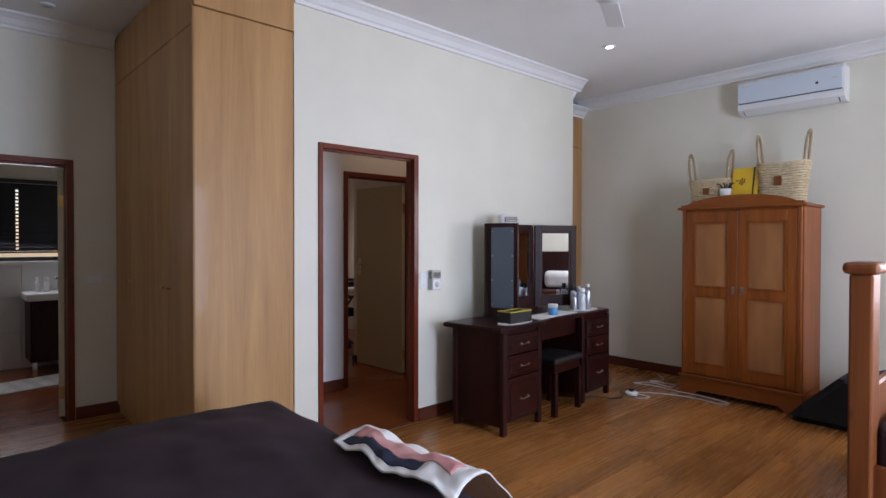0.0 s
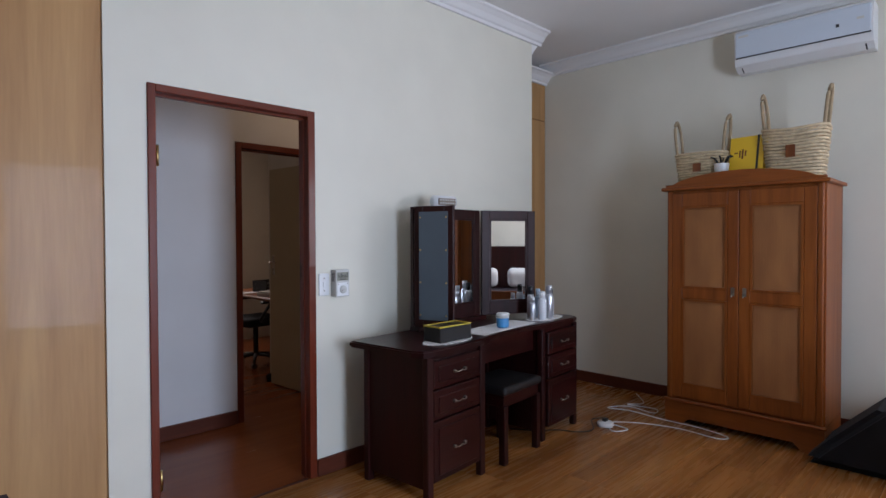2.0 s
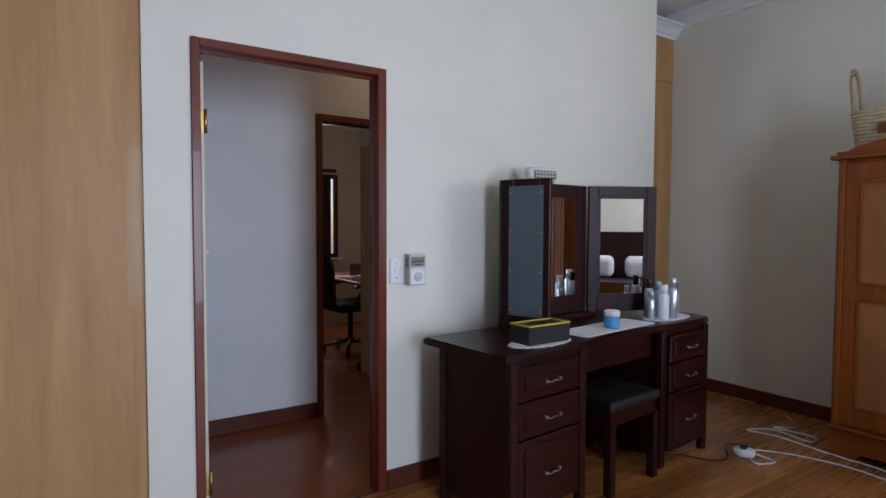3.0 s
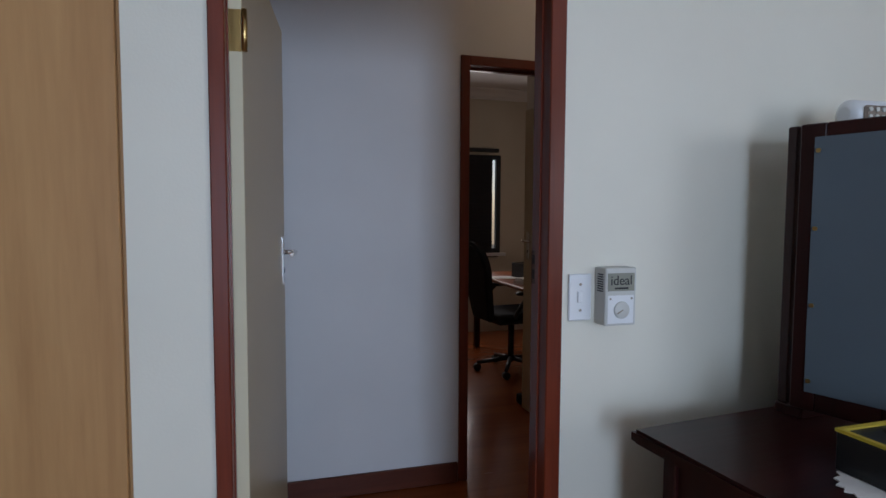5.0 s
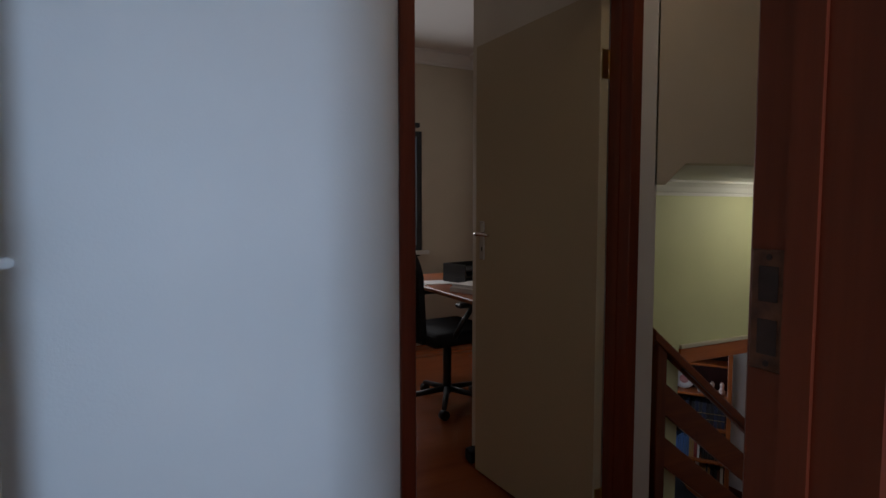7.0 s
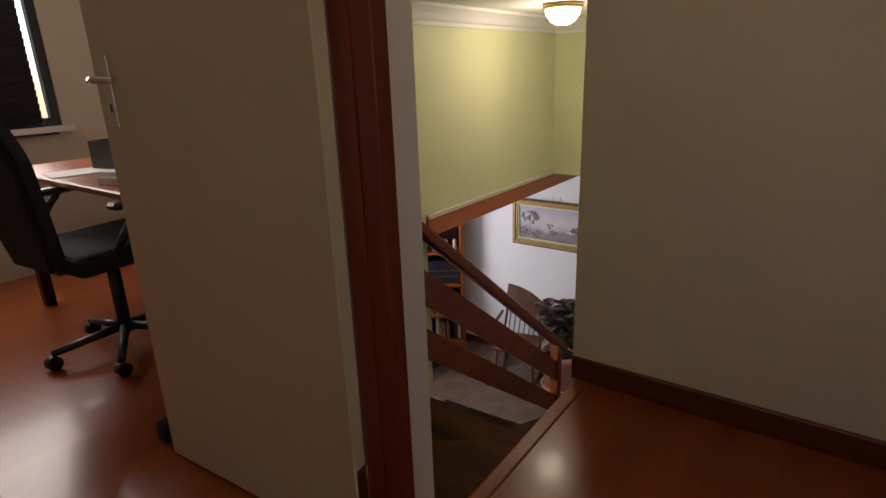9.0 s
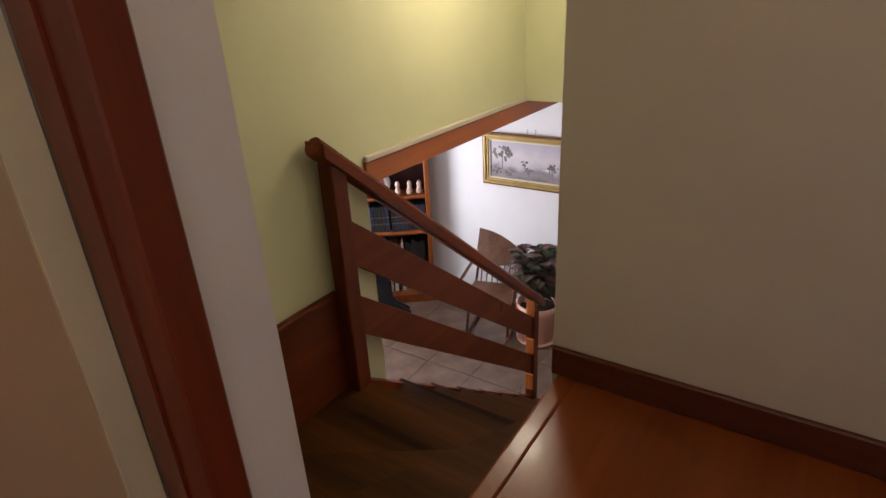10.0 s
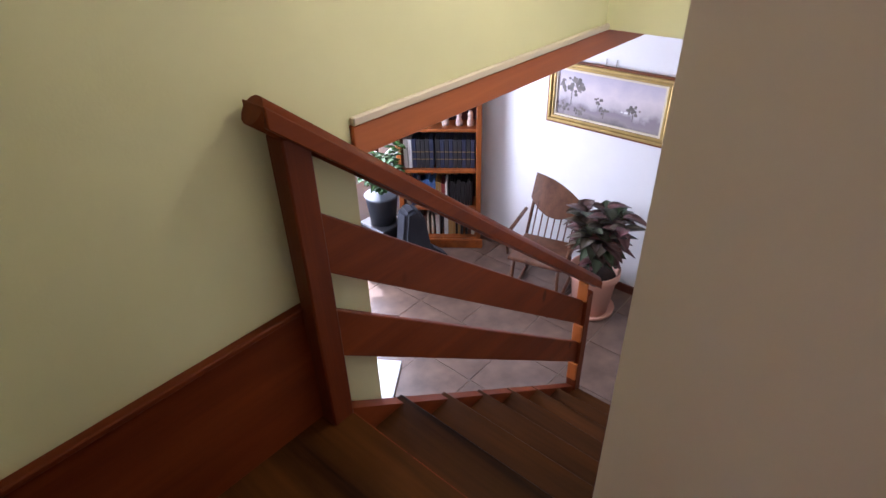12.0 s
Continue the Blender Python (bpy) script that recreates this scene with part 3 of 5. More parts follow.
def mirror_panel(parent, name, m, w, h, backing=False):
    """A framed mirror hinged at the origin along x, facing -y."""
    def put(bm):
        return moved(bm, m)
    f = 0.06
    fr = part(name, put(boxes((0, -0.016, 0, f, 0.012, h), (w - f, -0.016, 0, w, 0.012, h), (f, -0.016, 0, w - f, 0.012, f + 0.03), (f, -0.016, h - f, w - f, 0.012, h), bev=0.003)), DARKW, parent)
    part("bead", put(boxes((f, -0.012, f + 0.03, f + 0.014, -0.002, h - f), (w - f - 0.014, -0.012, f + 0.03, w - f, -0.002, h - f), (f, -0.012, f + 0.03, w - f, -0.002, f + 0.044), (f, -0.012, h - f - 0.014, w - f, -0.002, h - f))), DARKW, fr)
    part("mirror_glass", put(boxes((f, -0.005, f + 0.03, w - f, -0.002, h - f))), MIRROR, fr, "silvered mirror glass")
    if backing:
        part("backing_board", put(boxes((0.035, 0.0125, 0.05, w - 0.035, 0.016, h - 0.035), bev=0.001)), BACKING, fr, "blue-grey hardboard backing")
        for i in range(4):
            for sx in (0.045, w - 0.045):
                part("clip", put(tube([(sx, 0.0165, 0.08 + i * (h - 0.15) / 3), (sx, 0.019, 0.08 + i * (h - 0.15) / 3)], 0.006)), BRASS, fr)
    return fr


tm = thing("triple_mirror", on_table(0.465, -0.05), "dark cherry three-part folding mirror on the dressing table", "mirror")
part("base_board", boxes((0.0, -0.06, 0, 0.72, 0.02, 0.03), bev=0.004), DARKW_X, tm)
mirror_panel(tm, "center_panel", pose(0, 0, 0.03), 0.70, 0.75)
mirror_panel(tm, "left_wing", pose(0.07, -0.285, 0.03, 0, 0, 105), 0.265, 0.75, True)
mirror_panel(tm, "right_wing", pose(0.71, -0.02, 0.03, 0, 0, -33), 0.42, 0.75)


# ---- pine wardrobe with baskets ----
WD = pose(3.27, -2.02, 0) @ Matrix.Diagonal((1, 1.02, 1, 1))          # local x runs to the wall, local y along the front
wd = thing("pine_wardrobe", WD, "orange pine wardrobe with woven cane door panels", "wardrobe")
part("carcass", boxes((0.02, 0.0, 0.17, 0.5, 0.985, 1.72), bev=0.004), PINE, wd)
part("plinth", prism([(0.0, 0.0), (0.12, 0.0), (0.17, 0.05), (0.82, 0.05), (0.87, 0.0), (0.99, 0.0), (0.99, 0.17), (0.0, 0.17)], "x", 0.0, 0.03), PINE_Y, wd)
for y in (0.0, 0.97):
    part("plinth_side", boxes((0.03, y, 0.0, 0.5, y + 0.02, 0.17)), PINE_Y, wd)
part("plinth_moulding", boxes((-0.012, -0.012, 0.165, 0.02, 1.0, 0.185), bev=0.006), PINE_Y, wd)
part("top_board", boxes((-0.025, -0.025, 1.72, 0.5, 1.015, 1.745), bev=0.007, seg=2), PINE_Y, wd)
N = 20
crest = [(0.0, 1.745)] + [(0.99 * i / N, 1.765 + 0.075 * math.sin(math.pi * min(1, max(0, (i / N - 0.06) / 0.88))) ** 0.6) for i in range(N + 1)] + [(0.99, 1.745)]
part("crest", prism(crest, "x", 0.0, 0.03), PINE_Y, wd, "arched pine crest board")
for y in (0.012, 0.94):
    part("corner_post", boxes((-0.002, y, 0.185, 0.03, y + 0.033, 1.72), bev=0.008, seg=2), PINE, wd)


def cane_door(y0, mirror):
    d = part("door", boxes((0.0, y0, 0.2, 0.022, y0 + 0.07, 1.7), (0.0, y0 + 0.375, 0.2, 0.022, y0 + 0.445, 1.7), (0.0, y0 + 0.07, 0.2, 0.022, y0 + 0.375, 0.3), (0.0, y0 + 0.07, 1.6, 0.022, y0 + 0.375, 1.7), (0.0, y0 + 0.07, 0.93, 0.022, y0 + 0.375, 1.01), bev=0.004), PINE, wd)
    for z0, z1 in ((0.3, 0.93), (1.01, 1.6)):
        part("cane_panel", boxes((0.013, y0 + 0.07, z0, 0.019, y0 + 0.375, z1)), CANE, d, "woven cane panel")
        part("bead", boxes((-0.004, y0 + 0.07, z0, 0.008, y0 + 0.084, z1), (-0.004, y0 + 0.361, z0, 0.008, y0 + 0.375, z1), (-0.004, y0 + 0.084, z0, 0.008, y0 + 0.361, z0 + 0.014), (-0.004, y0 + 0.084, z1 - 0.014, 0.008, y0 + 0.361, z1)), PINE, d)
    k = y0 + (0.035 if mirror else 0.41)
    part("key_plate", merge(boxes((-0.004, k - 0.012, 0.97, 0.0, k + 0.012, 1.03), bev=0.001), tube([(0, k, 0.98), (-0.02, k, 0.98), (-0.03, k, 0.965)], 0.005)), PEWTER, d, "small metal key plate with drop pull")


CANE, nt, b_ = nodes_of("woven_cane_sheet")
br = add(nt, "TexBrick", Scale=1.0, Mortar_Size=0.004)
br.inputs["Brick Width"].default_value, br.inputs["Row Height"].default_value = 0.02, 0.009
br.inputs["Color1"].default_value, br.inputs["Color2"].default_value, br.inputs["Mortar"].default_value = (0.56, 0.235, 0.075, 1), (0.47, 0.19, 0.058, 1), (0.36, 0.14, 0.04, 1)
rot = nt.nodes.new("ShaderNodeMapping")
rot.inputs["Rotation"].default_value = (0, radians(90), 0)
nt.links.new(coords(nt), rot.inputs[0]), nt.links.new(rot.outputs[0], br.inputs["Vector"])
cn = add(nt, "TexNoise", Scale=7.0, Detail=5.0)
nt.links.new(coords(nt, (1, 1, 0.35)), cn.inputs["Vector"])
cm = nt.nodes.new("ShaderNodeMix")
cm.data_type, cm.blend_type = "RGBA", "MULTIPLY"
cm.inputs["Factor"].default_value = 0.8
nt.links.new(br.outputs["Color"], cm.inputs["A"])
nt.links.new(ramp(nt, cn.outputs[0], [(0.3, (0.6, 0.55, 0.5)), (0.7, (1, 1, 1))]), cm.inputs["B"])
nt.links.new(cm.outputs["Result"], b_.inputs["Base Color"])
b_.inputs["Roughness"].default_value = 0.6
bump(nt, b_, br.outputs["Fac"], 0.5, 0.002)
cane_door(0.047, False)
cane_door(0.495, True)


def basket(m, w, d, h, handle, label, sag=0.0):
    """An open oval basket of stacked woven bands with two tall hoop handles along y."""
    k = thing("basket", m, label, "basket", "baskets on the wardrobe")
    n, rows = 40, int(h / 0.02)
    for r in range(rows):
        z = 0.012 + r * h / rows
        g = 0.82 + 0.18 * (z / h)
        pts = []
        for i in range(n + 1):
            a = 2 * math.pi * i / n
            wob = 0.004 * math.sin(a * 10 + math.pi * r)
            c, s_ = math.cos(a), math.sin(a)
            pts.append(((d * g / 2 + wob) * math.copysign(abs(c) ** 0.6, c), (w * g / 2 + wob) * math.copysign(abs(s_) ** 0.6, s_), z + sag * abs(s_) * z / h))
        part("woven_band", tube(pts, 0.0105, 6), WICKER, k)
    part("base", lathe([(0.001, 0.0), (min(w, d) * 0.42, 0.0), (min(w, d) * 0.42, 0.008), (0.001, 0.008)], 20), WICKER, k)
    for s_ in (-1, 1):
        y = s_ * w * 0.45
        part("handle", tube(arc([(-0.06, y, h - 0.03), (-0.06, y + s_ * 0.02, h + handle * 0.7), (0.0, y + s_ * 0.03, h + handle), (0.045, y + s_ * 0.02, h + handle * 0.7), (0.05, y, h - 0.03)], 20), 0.0115, 8), CANEH, k)
    part("leather_patch", boxes((-d / 2 - 0.014, -0.03, h * 0.45, -d / 2 - 0.006, 0.025, h * 0.68)), KNOTTY, k, "small brown patch")
    return k


basket(pose(3.5, -1.19, 1.746), 0.36, 0.22, 0.26, 0.26, "pale woven basket with two tall hoop handles")
basket(pose(3.5, -1.80, 1.746), 0.38, 0.28, 0.35, 0.27, "large pale woven basket with looped handles on the wardrobe", 0.02)
yb = thing("yellow_box", pose(3.42, -1.50, 1.746, 0, 9, -10), "bright yellow card box leaning on the wardrobe", "box")
part("carton", boxes((0, -0.12, 0, 0.055, 0.12, 0.35), bev=0.003), YELLOW, yb)
part("band", boxes((-0.0015, -0.085, 0, 0.0565, -0.07, 0.3515)), BLACKP, yb)
part("print", boxes((-0.001, 0.02, 0.19, 0.0, 0.032, 0.26), (-0.001, 0.04, 0.20, 0.0, 0.05, 0.25), (-0.001, 0.06, 0.23, 0.0, 0.085, 0.24), (-0.001, 0.0, 0.21, 0.0, 0.012, 0.25)), KNOTTY, yb)
cup = thing("pencil_cup", pose(3.40, -1.36, 1.746), "small white pot with dark odds and ends", "pot")
part("pot", lathe([(0.035, 0), (0.05, 0.15), (0.052, 0.16), (0.045, 0.16), (0.03, 0.12)], 16), WPLASTIC, cup)
for i in range(6):
    a = i * 1.05
    part("stem", tube([(0, 0, 0.12), (0.03 * math.cos(a), 0.05 * math.sin(a), 0.20), (0.05 * math.cos(a), 0.08 * math.sin(a), 0.21)], 0.006, 5), BLACKP, cup)

# ---- air conditioner ----
ac = thing("air_conditioner", pose(AX, -2.185, 2.63) @ Matrix.Diagonal((1, 0.97, 1, 1)), "white split air conditioner on the wall", "air conditioner")
part("body", prism([(0.0, 0.0), (-0.10, 0.0), (-0.165, 0.035), (-0.185, 0.09), (-0.19, 0.27), (-0.17, 0.30), (0.0, 0.30)], "y", 0.0, 0.87), WPLASTIC, ac)
part("flap", prism([(-0.105, -0.006), (-0.175, 0.034), (-0.18, 0.04), (-0.105, 0.0)], "y", 0.05, 0.82), WPLASTIC, ac)
part("louvre_gap", prism([(-0.1, -0.001), (-0.1635, 0.0375), (-0.166, 0.0365), (-0.1, -0.003)], "y", 0.04, 0.83), BLACKP, ac)
part("front_panel", boxes((-0.196, 0.012, 0.095, -0.186, 0.86, 0.28), bev=0.004), paint("pale_blue_gloss_panel", (0.60, 0.67, 0.74), 0.15, 0.02, 3, 90, 0.01), ac, "pale blue glossy front panel")
part("panel_gap", boxes((-0.1915, 0.012, 0.088, -0.1855, 0.858, 0.095)), BLACKP, ac)
part("sensor", boxes((-0.198, 0.19, 0.16, -0.1955, 0.21, 0.18)), BLACKP, ac)
part("display", boxes((-0.198, 0.05, 0.185, -0.1955, 0.09, 0.20)), GPLASTIC, ac)
part("maker_mark", boxes((-0.1975, 0.77, 0.24, -0.1955, 0.84, 0.255)), GPLASTIC, ac)

# ---- bedroom ceiling fittings ----
for p in ((2.35, -0.80), (-1.33, 1.45)):
    sl = thing("downlight", pose(p[0], p[1], H), "small round recessed ceiling spotlight", "ceiling light", "ceiling spotlights")
    part("ring", lathe([(0.028, -0.002), (0.05, -0.002), (0.05, -0.008), (0.028, -0.012)], 24), WPLASTIC, sl)
    part("bulb", lathe([(0.001, -0.0122), (0.032, -0.0122), (0.032, -0.0135), (0.001, -0.0135)], 20), glowing("spot_bulb_on", (1, 0.98, 0.95), 6) if p[0] > 0 else GPLASTIC, sl)
fan = thing("ceiling_fan", pose(0.85, -1.72, H), "white three-bladed ceiling fan", "ceiling fan")
part("canopy", lathe([(0.07, 0), (0.06, -0.05), (0.02, -0.07), (0.001, -0.07)], 20), WPLASTIC, fan)
part("rod", tube([(0, 0, -0.05), (0, 0, -0.22)], 0.012), WPLASTIC, fan)
part("motor", lathe([(0.03, -0.2), (0.09, -0.22), (0.11, -0.26), (0.10, -0.31), (0.04, -0.34), (0.001, -0.345)], 28), WPLASTIC, fan)
for i in range(3):
    part("blade", moved(boxes((0.1, -0.055, -0.27, 0.60, 0.055, -0.262), bev=0.003), pose(0, 0, 0, 8, 0, 25 + 120 * i)), WPLASTIC, fan)

# ---- wall switch and doorbell unit ----
sw = thing("light_switch", pose(0.940, 0, 1.11), "white light switch plate beside the door", "light switch")
part("plate", boxes((-0.035, -0.008, -0.065, 0.035, 0, 0.065), bev=0.003), WPLASTIC, sw)
part("rocker", boxes((-0.010, -0.0125, -0.015, 0.004, -0.008, 0.017), bev=0.002), WPLASTIC, sw)
for z in (-0.036, 0.036):
    part("screw", tube([(0, -0.008, z), (0, -0.0095, z)], 0.004, 10), PEWTER, sw)
th = thing("door_chime", pose(1.036, 0, 1.036), "pale grey wall unit with a dial and label", "chime unit")
part("housing", boxes((-0.048, -0.056, 0, 0.048, 0, 0.158), bev=0.003), GPLASTIC, th)
part("label_strip", boxes((-0.041, -0.0575, 0.095, 0.041, -0.0555, 0.144)), paint("grey_green_label", (0.25, 0.25, 0.20), 0.5), th)
dp = part("dial_plate", boxes((-0.040, -0.0572, 0.006, 0.040, -0.0558, 0.083), bev=0.0006), WPLASTIC, th, "white plate of the dial")
part("dial", lathe([(0.024, 0), (0.024, 0.003), (0.021, 0.005), (0.001, 0.005)], 24), GPLASTIC, dp).matrix_basis = pose(0.002, -0.0571, 0.043, 90)
part("pointer", moved(boxes((-0.002, -0.064, -0.002, 0.019, -0.0622, 0.002), bev=0.0005), pose(0.002, 0, 0.043, 0, 150, 0)), PEWTER, dp)
for s_ in (-1, 1):
    part("screw", tube([(s_ * 0.033, -0.0575, 0.074), (s_ * 0.033, -0.059, 0.074)], 0.003, 8), PEWTER, th)
for i in range(8):
    part("vent_slot", boxes((-0.0492, -0.045, 0.092 + i * 0.0065, -0.0475, -0.017, 0.0955 + i * 0.0065)), BLACKP, th)


def lettering(name, text, size, m, material, parent):
    cu = bpy.data.curves.new(name, "FONT")
    cu.body, cu.size, cu.align_x, cu.extrude = text, size, "CENTER", 0.0006
    cu.materials.append(material)
    ob = new(name, cu)
    ob.parent, ob.matrix_basis = parent, m
    return ob


lettering("lettering", "ideal", 0.037, pose(0.0, -0.0582, 0.112, 90), BLACKP, th)
part("small_print", boxes((-0.02, -0.0582, 0.100, 0.022, -0.0574, 0.105)), BLACKP, th)

# ---- things on the dressing table ----
def doily(p, rx, ry, label, n=48):
    bm = bmesh.new()
    ring = [[bm.verts.new((r * (rx + 0.012 * (i % 2) * (r == 1)) * math.cos(2 * math.pi * i / n), r * (ry + 0.012 * (i % 2) * (r == 1)) * math.sin(2 * math.pi * i / n), z)) for i in range(n)] for r, z in ((1, 0), (1, 0.003), (0.6, 0.004))]
    for a, b in zip(ring, ring[1:]):
        for i in range(n):
            bm.faces.new((a[i], a[(i + 1) % n], b[(i + 1) % n], b[i]))
    bm.faces.new(ring[2]), bm.faces.new(ring[0][::-1])
    bmesh.ops.recalc_face_normals(bm, faces=bm.faces)
    return single("doily", bm, WHITEC, label, "doily", on_table(*p), "white doilies on the dressing table")


doily((0.36, -0.43), 0.18, 0.085, "white crocheted doily with a scalloped edge")
doily((1.50, -0.40), 0.19, 0.09, "white crocheted doily under toiletries")
run = thing("table_runner", on_table(0.93, -0.39, 0, 2), "white embroidered cloth runner on the dressing table", "table runner")
part("cloth", boxes((-0.32, -0.10, 0, 0.32, 0.10, 0.004), bev=0.0015), WHITEC, run)
for i in range(9):
    part("embroidery", boxes((-0.27 + i * 0.065, -0.05 + 0.05 * (i % 3), 0.0042, -0.255 + i * 0.065, -0.04 + 0.05 * (i % 3), 0.0052)), GPLASTIC, run)
tb = thing("tissue_box", on_table(0.37, -0.42, 0.004, -4), "black tissue box with a yellow-trimmed lid", "tissue box")
part("carton", boxes((-0.13, -0.065, 0, 0.13, 0.065, 0.085), bev=0.004), BLACKP, tb)
part("lid_rim", boxes((-0.131, -0.066, 0.083, 0.131, -0.054, 0.09), (-0.131, 0.054, 0.083, 0.131, 0.066, 0.09), (-0.131, -0.054, 0.083, -0.12, 0.054, 0.09), (0.12, -0.054, 0.083, 0.131, 0.054, 0.09)), paint("yellow_trim", (0.55, 0.42, 0.04), 0.5), tb, "yellow rim")
part("slot", lathe([(0.05, 0.0855), (0.05, 0.087), (0.02, 0.087), (0.02, 0.0855)], 20), BLACKP, tb)
jr = thing("cream_jar", on_table(0.93, -0.42, 0.005), "small blue and white cream jar", "jar")
part("jar", lathe([(0.036, 0), (0.04, 0.01), (0.04, 0.06), (0.036, 0.062)], 20), BLUELID, jr)
part("lid", lathe([(0.042, 0.062), (0.042, 0.088), (0.038, 0.092), (0.001, 0.092)], 20), WPLASTIC, jr, "white screw lid")


def bottle(p, r, h, mat_body, mat_cap, label, cap=0.25):
    b = thing("bottle", p, label, "bottle", "toiletries on the dressing table")
    part("bottle_body", lathe([(r * 0.9, 0), (r, 0.006), (r, h * (0.92 - cap)), (r * 0.75, h * (1 - cap)), (r * 0.6, h * (1 - cap))], 18), mat_body, b)
    part("cap", lathe([(r * 0.72, h * (1 - cap)), (r * 0.72, h * 0.98), (r * 0.6, h), (0.001, h)], 16), mat_cap, b)


SILV, LILAC, CLEAR = simple("silver_can", (0.62, 0.64, 0.68), 0.3, 0.8), paint("pale_blue_bottle", (0.45, 0.55, 0.66), 0.3), paint("white_bottle", (0.72, 0.74, 0.77), 0.3)
for i, (dx, dy, r, h, mb, mc, lb) in enumerate([(-0.13, 0.0, 0.022, 0.16, SILV, SILV, "silver spray can"), (-0.08, -0.05, 0.03, 0.20, CLEAR, WPLASTIC, "white lotion bottle with white cap"), (-0.07, 0.05, 0.026, 0.23, SILV, BLACKP, "silver spray can with dark cap"),
                                              (-0.02, 0.02, 0.024, 0.21, LILAC, LILAC, "pale blue spray can"), (0.02, -0.05, 0.03, 0.235, SILV, SILV, "tall silver deodorant can"), (0.09, -0.02, 0.026, 0.20, CLEAR, BLACKP, "pale spray bottle with black cap"), (0.05, 0.05, 0.028, 0.17, CLEAR, LILAC, "white bottle with pale blue cap")]):
    bottle(on_table(1.48 + dx, -0.39 + dy, 0.004), r, h, mb, mc, lb + " on the dressing table", 0.25)
hb = thing("massage_brush", on_table(0.74, -0.08, 0.78, -8), "pale rounded device lying on top of the mirror", "device")
part("shell", moved(lathe([(0.02, -0.10), (0.04, -0.085), (0.042, 0.085), (0.02, 0.10)], 20), pose(0, 0, 0.042, 0, 90, 0)), WPLASTIC, hb)
part("stud_plate", boxes((-0.08, -0.047, 0.018, 0.08, -0.036, 0.062), bev=0.006), paint("brown_studs", (0.22, 0.17, 0.13), 0.5), hb)
for i in range(7):
    for j in range(2):
        part("stud", tube([(-0.066 + i * 0.022, -0.046, 0.03 + j * 0.02), (-0.066 + i * 0.022, -0.052, 0.03 + j * 0.02)], 0.006, 8), GPLASTIC, hb)

# ---- stool ----
st = thing("dressing_stool", DT @ pose(0.92, -0.42, 0), "dark cherry stool with black cushioned seat", "stool")
seat = boxes((-0.22, -0.17, 0.42, 0.22, 0.17, 0.475), bev=0.02, seg=3)
part("seat_cushion", seat, fabric("black_leatherette", (0.006, 0.005, 0.006), (0.012, 0.01, 0.01), 20, 0.5), st)
part("seat_frame", boxes((-0.2, -0.15, 0.35, 0.2, 0.15, 0.42), bev=0.003), DARKW_X, st)
for sx in (-1, 1):
    for sy in (-1, 1):
        part("leg", boxes((sx * 0.19 - 0.022, sy * 0.14 - 0.022, 0, sx * 0.19 + 0.022, sy * 0.14 + 0.022, 0.36), bev=0.003), DARKW, st)

# ---- cables ----
cb = thing("extension_cord", pose(2.85, -0.75, 0), "white extension lead looped on the floor with a plug block", "extension cord")
part("socket_block", lathe([(0.055, 0), (0.06, 0.008), (0.058, 0.026), (0.05, 0.034), (0.001, 0.035)], 24), WPLASTIC, cb)
part("plug", boxes((-0.02, -0.015, 0.035, 0.02, 0.02, 0.06), bev=0.006), BLACKP, cb)
part("white_cable", tube(arc([(0.05, -0.02, 0.008), (0.03, -0.16, 0.006), (-0.08, -0.10, 0.006), (0.08, 0.0, 0.006), (0.22, -0.16, 0.006), (0.30, -0.42, 0.006), (0.28, -0.68, 0.006), (0.36, -0.72, 0.006), (0.42, -0.50, 0.006), (0.42, -0.25, 0.006), (0.45, 0.02, 0.006), (0.40, 0.20, 0.006), (0.55, 0.10, 0.006), (0.52, -0.12, 0.006), (0.62, -0.10, 0.01), (0.58, 0.12, 0.012), (0.72, 0.05, 0.006), (0.9, 0.2, 0.02)], 120), 0.0045, 6), WPLASTIC, cb)
part("black_cable", tube(arc([(0.0, 0.02, 0.055), (-0.02, 0.10, 0.03), (-0.14, 0.02, 0.006), (-0.26, 0.06, 0.006), (-0.32, 0.18, 0.006), (-0.45, 0.3, 0.006), (-0.55, 0.45, 0.006)], 40), 0.004, 6), BLACKP, cb)


# ---- beds and soft things ----
def cloth_sheet(fn, nu, nv, thick=0.02):
    """A soft closed sheet over fn(u, v), with u and v from 0 to 1."""
    bm = bmesh.new()
    g = [[bm.verts.new(fn(i / nu, j / nv)) for j in range(nv + 1)] for i in range(nu + 1)]
    low = [[bm.verts.new(v.co - Vector((0, 0, thick))) for v in row] for row in g]
    for i in range(nu):
        for j in range(nv):
            bm.faces.new((g[i][j], g[i + 1][j], g[i + 1][j + 1], g[i][j + 1])).smooth = True
            bm.faces.new((low[i][j], low[i][j + 1], low[i + 1][j + 1], low[i + 1][j]))
    for i in range(nu):
        bm.faces.new((g[i][0], low[i][0], low[i + 1][0], g[i + 1][0])), bm.faces.new((g[i][nv], g[i + 1][nv], low[i + 1][nv], low[i][nv]))
    for j in range(nv):
        bm.faces.new((g[0][j], g[0][j + 1], low[0][j + 1], low[0][j])), bm.faces.new((g[nu][j], low[nu][j], low[nu][j + 1], g[nu][j + 1]))
    bmesh.ops.recalc_face_normals(bm, faces=bm.faces)
    return bm


